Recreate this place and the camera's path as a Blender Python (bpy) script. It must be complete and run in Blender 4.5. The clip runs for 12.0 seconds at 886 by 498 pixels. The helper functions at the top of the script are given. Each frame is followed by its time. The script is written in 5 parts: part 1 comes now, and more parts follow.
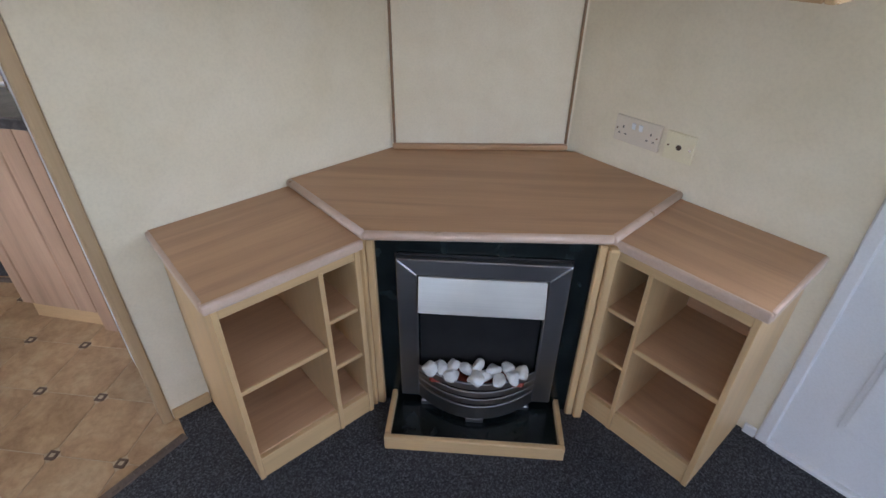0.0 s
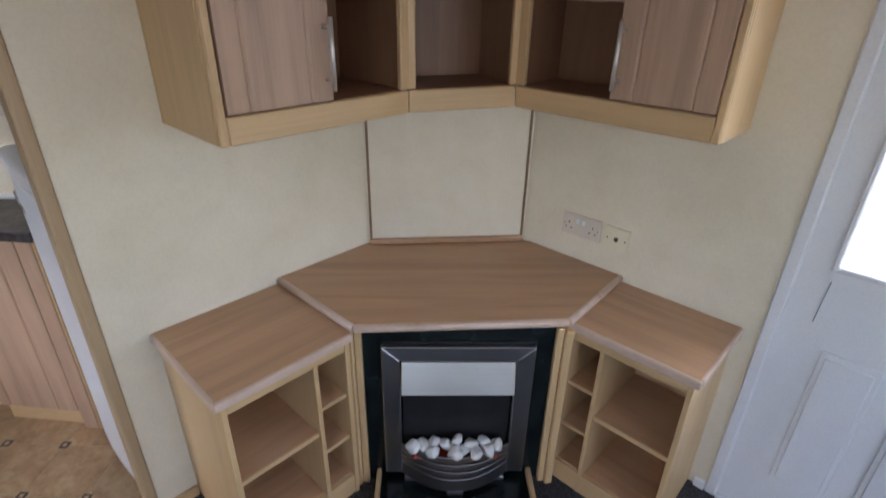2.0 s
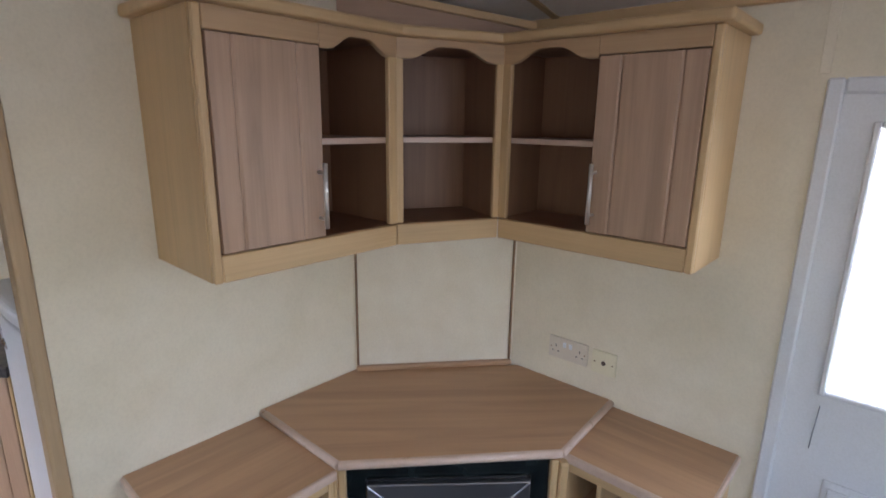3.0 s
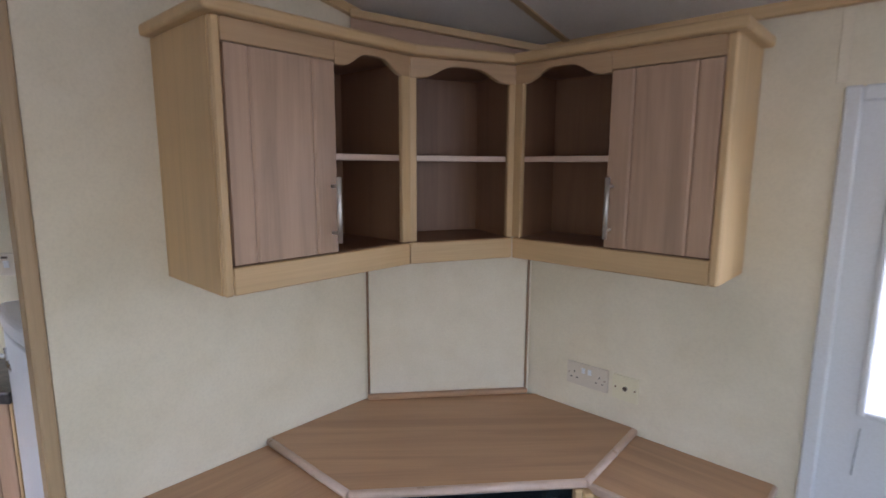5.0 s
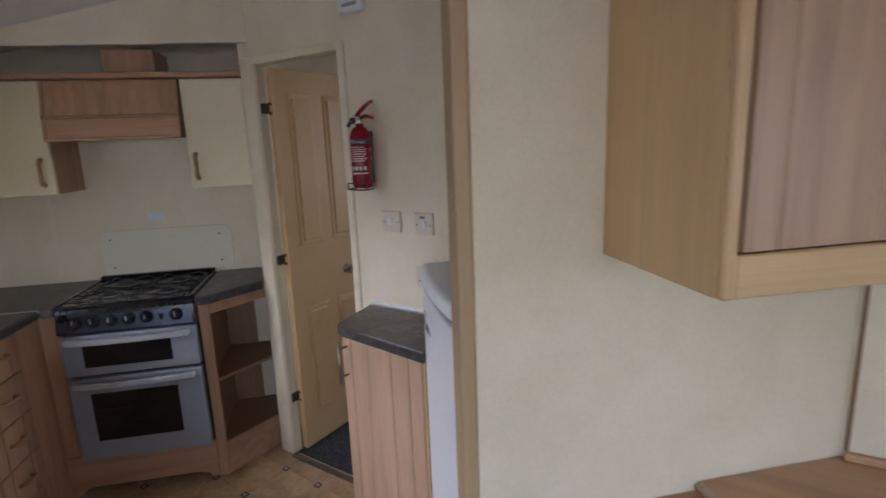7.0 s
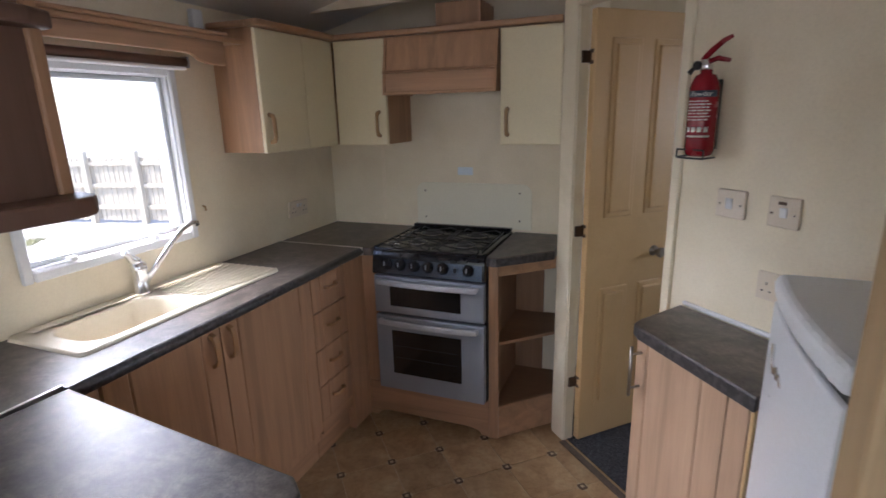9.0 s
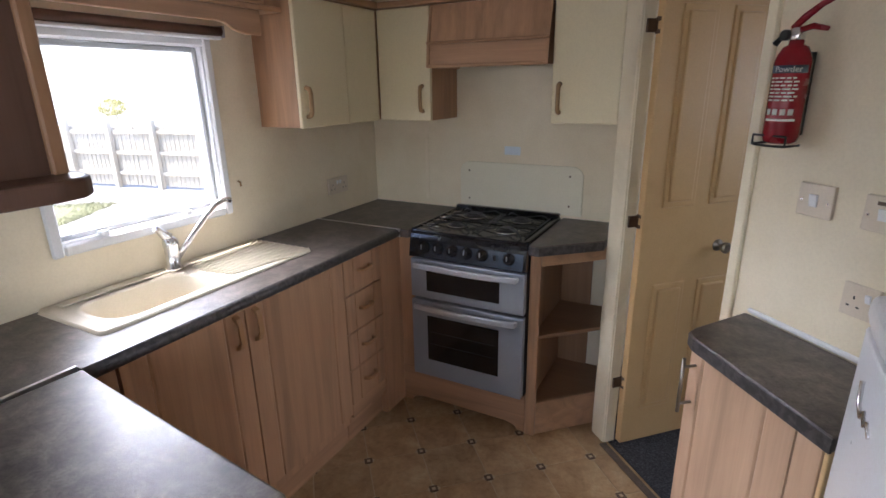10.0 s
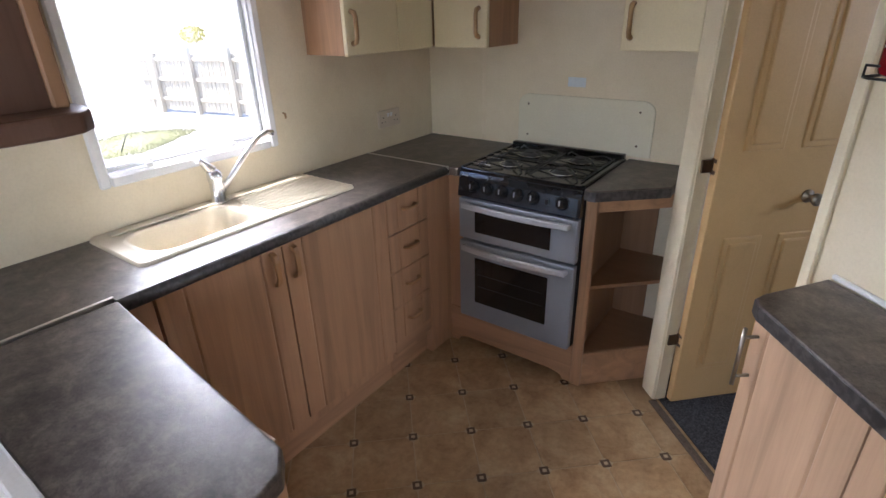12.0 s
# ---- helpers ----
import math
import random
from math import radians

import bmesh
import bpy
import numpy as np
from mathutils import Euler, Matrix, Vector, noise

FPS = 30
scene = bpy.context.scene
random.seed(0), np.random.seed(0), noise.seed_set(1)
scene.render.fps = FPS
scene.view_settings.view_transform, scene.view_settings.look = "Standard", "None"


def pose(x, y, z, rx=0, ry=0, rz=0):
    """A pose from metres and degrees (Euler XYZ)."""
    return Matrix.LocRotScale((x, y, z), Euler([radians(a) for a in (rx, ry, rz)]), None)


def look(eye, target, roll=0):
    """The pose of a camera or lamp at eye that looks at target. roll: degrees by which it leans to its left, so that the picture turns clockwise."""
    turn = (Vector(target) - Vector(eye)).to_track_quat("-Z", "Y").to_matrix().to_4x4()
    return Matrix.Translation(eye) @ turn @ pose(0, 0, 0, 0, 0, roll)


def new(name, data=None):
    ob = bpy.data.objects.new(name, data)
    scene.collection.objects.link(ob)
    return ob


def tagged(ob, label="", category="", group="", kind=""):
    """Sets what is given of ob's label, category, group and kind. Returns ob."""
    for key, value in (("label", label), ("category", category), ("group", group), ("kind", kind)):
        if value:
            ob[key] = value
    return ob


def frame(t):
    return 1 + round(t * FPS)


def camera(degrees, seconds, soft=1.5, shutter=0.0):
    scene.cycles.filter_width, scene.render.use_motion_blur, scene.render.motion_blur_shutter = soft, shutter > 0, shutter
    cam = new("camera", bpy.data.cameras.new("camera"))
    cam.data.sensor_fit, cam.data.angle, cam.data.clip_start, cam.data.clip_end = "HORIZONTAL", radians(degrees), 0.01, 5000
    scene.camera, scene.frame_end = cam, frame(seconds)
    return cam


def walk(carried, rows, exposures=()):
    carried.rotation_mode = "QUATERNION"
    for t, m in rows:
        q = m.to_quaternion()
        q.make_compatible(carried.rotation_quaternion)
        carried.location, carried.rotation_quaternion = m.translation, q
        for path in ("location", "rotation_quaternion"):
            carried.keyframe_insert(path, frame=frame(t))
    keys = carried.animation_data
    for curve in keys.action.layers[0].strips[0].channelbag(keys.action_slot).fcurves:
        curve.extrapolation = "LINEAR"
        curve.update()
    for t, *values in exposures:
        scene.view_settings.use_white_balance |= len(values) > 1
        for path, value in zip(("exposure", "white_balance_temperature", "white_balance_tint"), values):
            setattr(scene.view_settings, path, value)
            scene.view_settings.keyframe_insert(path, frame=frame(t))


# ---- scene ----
cam = camera(81.2, 12.0, soft=1.5, shutter=0.4)
# seconds, eye, a point looked at, lean
ROWS = [
    (0, (1.943, -1.447, 1.43), (3.04, -0.197, 0.319), 0.7),
    (0.5, (1.86, -1.487, 1.45), (3.001, -0.272, 0.345), 1.2),
    (1, (1.821, -1.492, 1.478), (2.998, -0.314, 0.37), 1.4),
    (1.5, (1.809, -1.494, 1.555), (3.029, -0.316, 0.496), 1.2),
    (2, (1.799, -1.501, 1.608), (3.105, -0.279, 0.713), 1.2),
    (2.5, (1.791, -1.503, 1.645), (3.184, -0.243, 0.956), 1.2),
    (2.8, (1.787, -1.515, 1.655), (3.214, -0.23, 1.098), 1.4),
    (3, (1.785, -1.508, 1.657), (3.234, -0.216, 1.176), 0.9),
    (3.2, (1.785, -1.504, 1.665), (3.247, -0.211, 1.226), 0.8),
    (4.8, (1.751, -1.505, 1.59), (3.239, -0.202, 1.29), 0.2),
    (5, (1.784, -1.486, 1.576), (3.236, -0.147, 1.26), 0.3),
    (5.5, (1.854, -1.406, 1.518), (3.148, 0.084, 1.197), -1.0),
    (6, (1.872, -1.349, 1.504), (2.846, 0.365, 1.169), -2.1),
    (6.5, (1.821, -1.169, 1.499), (2.475, 0.683, 1.124), -2.6),
    (7, (1.763, -0.977, 1.52), (2.141, 0.944, 1.111), -2.2),
    (7.4, (1.802, -0.866, 1.519), (1.959, 1.08, 1.084), -2.4),
    (7.7, (1.879, -0.797, 1.54), (1.803, 1.149, 1.086), -2.6),
    (9.3, (1.715, -0.632, 1.495), (0.921, 1.123, 0.958), -1.1),
    (9.5, (1.717, -0.601, 1.496), (0.885, 1.131, 0.94), -0.9),
    (10, (1.731, -0.52, 1.504), (0.833, 1.162, 0.902), -0.9),
    (10.5, (1.741, -0.454, 1.499), (0.772, 1.167, 0.839), -1.4),
    (11, (1.731, -0.409, 1.488), (0.711, 1.15, 0.761), -1.6),
    (11.5, (1.743, -0.393, 1.494), (0.69, 1.111, 0.701), -1.8),
    (12, (1.754, -0.384, 1.498), (0.675, 1.077, 0.661), -1.6),
]
EXPOSURES = [(0.0, 2.12, 5820, 17), (2.2, 2.03, 5850, 17), (3.0, 2.02, 5880, 18), (6.0, 2.0, 5740, 19), (7.5, 2.0, 5950, 20), (9.3, 2.20, 6100, 19), (12.0, 2.43, 6150, 18)]
walk(cam, [(t, look(*p)) for t, *p in ROWS], EXPOSURES)

# ---- light ----
world = bpy.data.worlds.new("sky")
scene.world = world
world.use_nodes = True
wn = world.node_tree.nodes
sky = wn.new("ShaderNodeTexSky")
sky.sky_type, sky.sun_disc = "NISHITA", False
sky.sun_elevation, sky.sun_rotation = radians(68), radians(214)
wn["Background"].inputs["Strength"].default_value = 0.15
world.node_tree.links.new(sky.outputs[0], wn["Background"].inputs["Color"])


def sun_lamp():
    d = bpy.data.lights.new("sun", "SUN")
    d.energy, d.angle, d.color = 2.6, radians(3), (1.0, 0.95, 0.87)
    ob = new("sun", d)
    # a high sun over the bay and kitchen-window sides
    ob.matrix_world = look((-2, -3, 9), (0, 0, 0))
    return ob


def window_lamp(name, eye, target, w, h, watts, color=(0.93, 0.96, 1.0)):
    """Daylight that falls in through a window opening."""
    d = bpy.data.lights.new(name, "AREA")
    d.shape, d.size, d.size_y, d.energy, d.color = "RECTANGLE", w, h, watts, color
    ob = new(name, d)
    ob.matrix_world = look(eye, target)
    return ob


SKYLIGHT = (0.90, 0.95, 1.0)
sun_lamp()
# daylight comes down through the openings at a slant
window_lamp("window_light_bay", (1.73, -5.3, 2.0), (1.73, -3.2, 1.2), 2.9, 1.0, 12.5, SKYLIGHT)
window_lamp("window_light_side", (-0.6, -2.4, 1.9), (1.2, -2.3, 0.6), 1.7, 0.9, 4.8, SKYLIGHT)
window_lamp("window_light_far_side", (4.06, -3.3, 1.9), (2.2, -3.1, 0.6), 1.2, 0.9, 11, SKYLIGHT)
window_lamp("window_light_outer_door", (4.0, -1.75, 1.6), (2.3, -1.3, 0.8), 0.55, 0.65, 5.5, SKYLIGHT)
# lamp at an unseen hall window, added to brighten the open inner door
window_lamp("added_window_light_hall", (3.86, 2.3, 1.7), (2.0, 2.0, 0.7), 0.8, 0.8, 5.0, SKYLIGHT)
window_lamp("window_light_kitchen", (-2.1, 0.52, 2.98), (0.2, 0.5, 1.1), 3.1, 2.3, 130, (0.97, 0.985, 1.0))

# ---- materials ----
def tree(name, rough=0.5, metal=0.0):
    m = bpy.data.materials.new(name)
    m.use_nodes = True
    b = m.node_tree.nodes["Principled BSDF"]
    b.inputs["Roughness"].default_value, b.inputs["Metallic"].default_value = rough, metal
    return m, m.node_tree.nodes, m.node_tree.links, b


def coords(n, l, scale):
    t, mp = n.new("ShaderNodeTexCoord"), n.new("ShaderNodeMapping")
    mp.inputs["Scale"].default_value = scale
    l.new(t.outputs["Object"], mp.inputs["Vector"])
    return mp.outputs["Vector"]


def noise_tex(n, l, vec, scale, detail=4.0, distortion=0.0, rough=0.55):
    x = n.new("ShaderNodeTexNoise")
    x.inputs["Scale"].default_value, x.inputs["Detail"].default_value = scale, detail
    x.inputs["Distortion"].default_value, x.inputs["Roughness"].default_value = distortion, rough
    l.new(vec, x.inputs["Vector"])
    return x.outputs["Fac"]


def ramp(n, l, fac, stops):
    r = n.new("ShaderNodeValToRGB")
    e = r.color_ramp.elements
    while len(e) < len(stops):
        e.new(0.5)
    for el, (p, c) in zip(e, stops):
        el.position, el.color = p, (*c, 1)
    l.new(fac, r.inputs["Fac"])
    return r.outputs["Color"]


def mixed(n, l, kind, fac, a, b):
    m = n.new("ShaderNodeMix")
    m.data_type, m.blend_type = "RGBA", kind
    m.inputs["Factor"].default_value = fac
    l.new(a, m.inputs["A"]), l.new(b, m.inputs["B"])
    return m.outputs["Result"]


def bump(n, l, b, height, strength, distance=0.002):
    x = n.new("ShaderNodeBump")
    x.inputs["Strength"].default_value, x.inputs["Distance"].default_value = strength, distance
    l.new(height, x.inputs["Height"])
    l.new(x.outputs["Normal"], b.inputs["Normal"])


def varied_rough(n, l, b, fac, lo, hi):
    r = n.new("ShaderNodeMapRange")
    r.inputs["To Min"].default_value, r.inputs["To Max"].default_value = lo, hi
    l.new(fac, r.inputs["Value"])
    l.new(r.outputs["Result"], b.inputs["Roughness"])


def dark(c, k):
    return tuple(v * k for v in c)


def wood(name, c, axis="z", contrast=0.22, rough=0.42):
    """Wood-grain foil, the grain along one axis of the object."""
    m, n, l, b = tree(name, rough)
    s = {"x": (1.1, 16, 16), "y": (16, 1.1, 16), "z": (16, 16, 1.1)}[axis]
    f = {"x": (4, 190, 190), "y": (190, 4, 190), "z": (190, 190, 4)}[axis]
    g = noise_tex(n, l, coords(n, l, s), 1.0, 5, 1.2)
    fine = noise_tex(n, l, coords(n, l, f), 1.0, 2)
    broad = noise_tex(n, l, coords(n, l, tuple(v * 0.18 for v in s)), 1.0, 2, 0.5)
    col = ramp(n, l, g, [(0.28, dark(c, 1 - contrast)), (0.52, c), (0.75, dark(c, 1 + contrast * 0.6))])
    col = mixed(n, l, "MULTIPLY", 0.32, col, ramp(n, l, fine, [(0.3, (0.78, 0.74, 0.7)), (0.6, (1, 1, 1))]))
    col = mixed(n, l, "MULTIPLY", 0.55, col, ramp(n, l, broad, [(0.3, (0.82, 0.79, 0.76)), (0.65, (1, 1, 1))]))
    l.new(col, b.inputs["Base Color"])
    varied_rough(n, l, b, fine, rough - 0.06, rough + 0.1)
    bump(n, l, b, fine, 0.12, 0.0006)
    return m


def mottled(name, c, c2, scale=6.0, rough=0.6, relief=0.1, fine=180.0, metal=0.0, spread=0.2, dirt=0.0):
    """A plain surface with soft blotches, fine grain and a little relief."""
    m, n, l, b = tree(name, rough, metal)
    v = coords(n, l, (1, 1, 1))
    broad, small = noise_tex(n, l, v, scale, 6, 0.3), noise_tex(n, l, v, fine, 3)
    col = ramp(n, l, broad, [(0.5 - spread, c2), (0.5 + spread, c)])
    col = mixed(n, l, "MULTIPLY", 0.35, col, ramp(n, l, small, [(0.3, (0.84, 0.83, 0.81)), (0.6, (1, 1, 1))]))
    if dirt:
        spots = noise_tex(n, l, v, 2.2, 8, 0.8, 0.7)
        col = mixed(n, l, "MULTIPLY", dirt, col, ramp(n, l, spots, [(0.34, (0.55, 0.47, 0.36)), (0.5, (1, 1, 1))]))
    l.new(col, b.inputs["Base Color"])
    varied_rough(n, l, b, broad, rough - 0.05, rough + 0.08)
    if relief:
        bump(n, l, b, small, relief, 0.0012)
    return m


def brushed(name, c, rough=0.3, axis="x"):
    m, n, l, b = tree(name, rough, 1.0)
    f = {"x": (3, 400, 400), "z": (400, 400, 3)}[axis]
    s = noise_tex(n, l, coords(n, l, f), 1.0, 2)
    cloud = noise_tex(n, l, coords(n, l, (5, 5, 5)), 1.0, 4)
    col = mixed(n, l, "MULTIPLY", 0.5, ramp(n, l, s, [(0.3, dark(c, 0.93)), (0.7, c)]), ramp(n, l, cloud, [(0.3, (0.8, 0.8, 0.82)), (0.6, (1, 1, 1))]))
    l.new(col, b.inputs["Base Color"])
    varied_rough(n, l, b, cloud, rough - 0.05, rough + 0.12)
    return m


def glass(name, tint=(1, 1, 1), rough=0.0):
    m, n, l, b = tree(name, rough)
    b.inputs["Base Color"].default_value = (*tint, 1)
    b.inputs["Transmission Weight"].default_value = 1.0
    b.inputs["IOR"].default_value = 1.45
    return m


def speckled(name, dark_c, mid, light, scale=420.0, rough=0.95):
    m, n, l, b = tree(name, rough)
    v = coords(n, l, (1, 1, 1))
    tuft, broad = noise_tex(n, l, v, scale, 3, 0.4, 0.7), noise_tex(n, l, v, 3.5, 5)
    col = ramp(n, l, tuft, [(0.36, dark_c), (0.52, mid), (0.68, light)])
    col = mixed(n, l, "MULTIPLY", 0.5, col, ramp(n, l, broad, [(0.3, (0.65, 0.65, 0.67)), (0.62, (1, 1, 1))]))
    l.new(col, b.inputs["Base Color"])
    bump(n, l, b, tuft, 0.9, 0.004)
    return m


PAPER = mottled("cream_wallpaper", (0.805, 0.72, 0.553), (0.742, 0.652, 0.48), 5.0, 0.62, 0.08, 140, spread=0.16)
PAPER_PANEL = mottled("cream_panel", (0.82, 0.73, 0.57), (0.76, 0.66, 0.49), 9.0, 0.5, 0.05, 160)
CEILING = mottled("ceiling_board", (0.80, 0.77, 0.72), (0.74, 0.71, 0.66), 3.0, 0.7, 0.08, 120)
BEECH = wood("pale_beech", (0.63, 0.43, 0.215), "z", 0.10)
BEECH_X = wood("pale_beech_along", (0.63, 0.43, 0.215), "x", 0.10)
BEECH_Y = wood("pale_beech_across", (0.63, 0.43, 0.215), "y", 0.10)
INNER = wood("beech_interior", (0.60, 0.365, 0.20), "x", 0.14)
INNER_Z = wood("beech_interior_upright", (0.62, 0.39, 0.215), "z", 0.14)
# cabinet oak with the niches' shade worked into a darker colour
NICHE_SHADED = wood("oak_niche_shaded", (0.25, 0.128, 0.068), "x", 0.14)
NICHE_SHADED_Z = wood("oak_niche_shaded_upright", (0.27, 0.142, 0.077), "z", 0.16)
# kitchen oak with the end shelf's inner shade put into its colour
KSHADED_Z = wood("oak_shelf_shaded_upright", (0.33, 0.185, 0.10), "z", 0.16)
KSHADED = wood("oak_shelf_shaded", (0.33, 0.185, 0.10), "x", 0.16)
VALANCE = wood("oak_valance", (0.52, 0.345, 0.185), "x", 0.16)
TOP = wood("brown_beech_top", (0.54, 0.325, 0.178), "x", 0.18, 0.33)
LIP = mottled("pink_beech_edge", (0.62, 0.46, 0.36), (0.55, 0.40, 0.30), 20, 0.28, 0.03)
DOORWOOD = wood("rosy_oak_foil", (0.475, 0.312, 0.203), "z", 0.24)
DOORWOOD_Y = wood("rosy_oak_foil_across", (0.475, 0.312, 0.203), "y", 0.14)
DOORWOOD_X = wood("rosy_oak_foil_along", (0.475, 0.312, 0.203), "x", 0.14)
KWOOD = wood("kitchen_oak_foil", (0.48, 0.28, 0.157), "z", 0.28)
KWOOD_Y = wood("kitchen_oak_foil_across", (0.48, 0.28, 0.157), "y", 0.28)
KWOOD_X = wood("kitchen_oak_foil_along", (0.48, 0.28, 0.157), "x", 0.28)
STRIP = wood("brown_edge_strip", (0.26, 0.155, 0.08), "z", 0.12)
# oak darkened in colour for the backlit cupboard's shade; also the dark blind
SHADE_WOOD = wood("shaded_oak_and_blind", (0.165, 0.092, 0.066), "z", 0.14)
TRIM = wood("tan_trim", (0.46, 0.325, 0.18), "z", 0.08, 0.5)
CREAM = mottled("cream_door_foil", (0.80, 0.715, 0.49), (0.77, 0.68, 0.455), 3, 0.38, 0.03)
LEAF = mottled("buff_door_leaf", (0.63, 0.42, 0.198), (0.59, 0.385, 0.175), 4, 0.42, 0.05, dirt=0.15)
JAMB = mottled("cream_jamb_paint", (0.80, 0.72, 0.54), (0.74, 0.65, 0.47), 5, 0.45, 0.05, dirt=0.25)
WHITE = mottled("white_paint", (0.80, 0.80, 0.80), (0.76, 0.76, 0.77), 4, 0.35, 0.03)
PVC = mottled("white_window_frame", (0.80, 0.81, 0.82), (0.76, 0.77, 0.78), 6, 0.3, 0.02)
SWITCH = mottled("cream_plastic", (0.70, 0.61, 0.49), (0.67, 0.58, 0.46), 8, 0.35, 0.0)
SWITCH2 = mottled("ivory_plastic", (0.80, 0.73, 0.52), (0.78, 0.70, 0.49), 8, 0.35, 0.0)
BLACK = mottled("black_plastic", (0.012, 0.012, 0.013), (0.02, 0.02, 0.021), 12, 0.35, 0.03)
ENAMEL = mottled("black_enamel", (0.010, 0.010, 0.012), (0.018, 0.018, 0.02), 9, 0.14, 0.0)
IRON = mottled("cast_iron", (0.02, 0.02, 0.021), (0.035, 0.034, 0.033), 30, 0.5, 0.15)
MARBLE = mottled("black_green_marble", (0.003, 0.005, 0.0055), (0.013, 0.019, 0.019), 14, 0.12, 0.0, 60, spread=0.12)
STEEL = brushed("dark_brushed_steel", (0.46, 0.46, 0.48), 0.30)
BRIGHT = brushed("bright_steel", (0.72, 0.71, 0.68), 0.3)
CHROME = brushed("chrome", (0.86, 0.86, 0.87), 0.2)
NICKEL = brushed("satin_nickel", (0.80, 0.78, 0.75), 0.42, "z")
DULL_NICKEL = brushed("dull_bronzed_nickel", (0.36, 0.32, 0.27), 0.35, "z")
BRONZE = mottled("bronze_hinge", (0.13, 0.085, 0.06), (0.09, 0.06, 0.04), 30, 0.4, 0.05, metal=0.7)
GOLD = mottled("antique_gold_handle", (0.42, 0.26, 0.12), (0.35, 0.21, 0.09), 30, 0.4, 0.03)
OVEN = mottled("silver_oven_paint", (0.345, 0.375, 0.42), (0.31, 0.34, 0.385), 5, 0.32, 0.02, metal=0.35)
OVEN_BAR = mottled("silver_handle_paint", (0.54, 0.56, 0.59), (0.50, 0.52, 0.55), 5, 0.3, 0.02, metal=0.35)
OVEN_GLASS = mottled("black_oven_glass", (0.008, 0.008, 0.009), (0.014, 0.013, 0.013), 8, 0.08, 0.0)
SLATE_EDGE = mottled("slate_laminate_edge", (0.080, 0.073, 0.073), (0.034, 0.031, 0.031), 60, 0.4, 0.1, 300, spread=0.1)
SINK = mottled("cream_composite", (0.78, 0.715, 0.59), (0.75, 0.685, 0.56), 10, 0.5, 0.02)
FRIDGE = mottled("white_enamel", (0.74, 0.76, 0.79), (0.72, 0.74, 0.77), 3, 0.28, 0.03)
GREY = mottled("grey_plastic", (0.30, 0.31, 0.32), (0.26, 0.27, 0.28), 10, 0.45, 0.03)
RED = mottled("red_enamel", (0.27, 0.008, 0.018), (0.22, 0.006, 0.014), 8, 0.25, 0.02)
EMBER = mottled("red_ember_bed", (0.40, 0.06, 0.03), (0.2, 0.03, 0.02), 40, 0.5, 0.2)
INK = mottled("navy_ink", (0.015, 0.03, 0.07), (0.02, 0.03, 0.06), 20, 0.35, 0.0)
PALE = mottled("pale_print", (0.75, 0.72, 0.70), (0.70, 0.67, 0.65), 20, 0.4, 0.0)
BLUE = mottled("pale_blue_sticker", (0.72, 0.79, 0.84), (0.67, 0.75, 0.81), 40, 0.4, 0.0)
PEBBLE = mottled("white_pebble", (0.80, 0.79, 0.76), (0.70, 0.68, 0.64), 30, 0.6, 0.25)
CARPET = speckled("blue_grey_carpet", (0.010, 0.010, 0.012), (0.040, 0.041, 0.047), (0.132, 0.135, 0.146), 170)
GROUT = mottled("vinyl_grout", (0.52, 0.41, 0.27), (0.40, 0.30, 0.19), 12, 0.5, 0.05)
INSET = mottled("dark_brown_inset", (0.085, 0.05, 0.03), (0.12, 0.07, 0.04), 60, 0.4, 0.0)
INSET2 = mottled("buff_inset", (0.50, 0.40, 0.28), (0.45, 0.35, 0.24), 60, 0.4, 0.0)
BAR = mottled("brown_threshold", (0.14, 0.10, 0.075), (0.08, 0.06, 0.045), 60, 0.4, 0.15)
FENCE = wood("weathered_fence", (0.50, 0.455, 0.37), "z", 0.4, 0.85)
GRAVEL = speckled("pale_gravel", (0.26, 0.24, 0.21), (0.42, 0.40, 0.36), (0.55, 0.53, 0.50), 30, 0.9)
GRASS = speckled("grass", (0.16, 0.16, 0.07), (0.26, 0.26, 0.13), (0.36, 0.35, 0.21), 60, 0.9)
BUSH = speckled("bush_leaves", (0.24, 0.22, 0.05), (0.38, 0.35, 0.08), (0.50, 0.46, 0.14), 40, 0.8)
PANE = glass("window_pane")
PLATE = mottled("pale_plate", (0.80, 0.76, 0.62), (0.77, 0.735, 0.60), 4, 0.16, 0.0)
PLATE.node_tree.nodes["Principled BSDF"].inputs["IOR"].default_value = 1.12


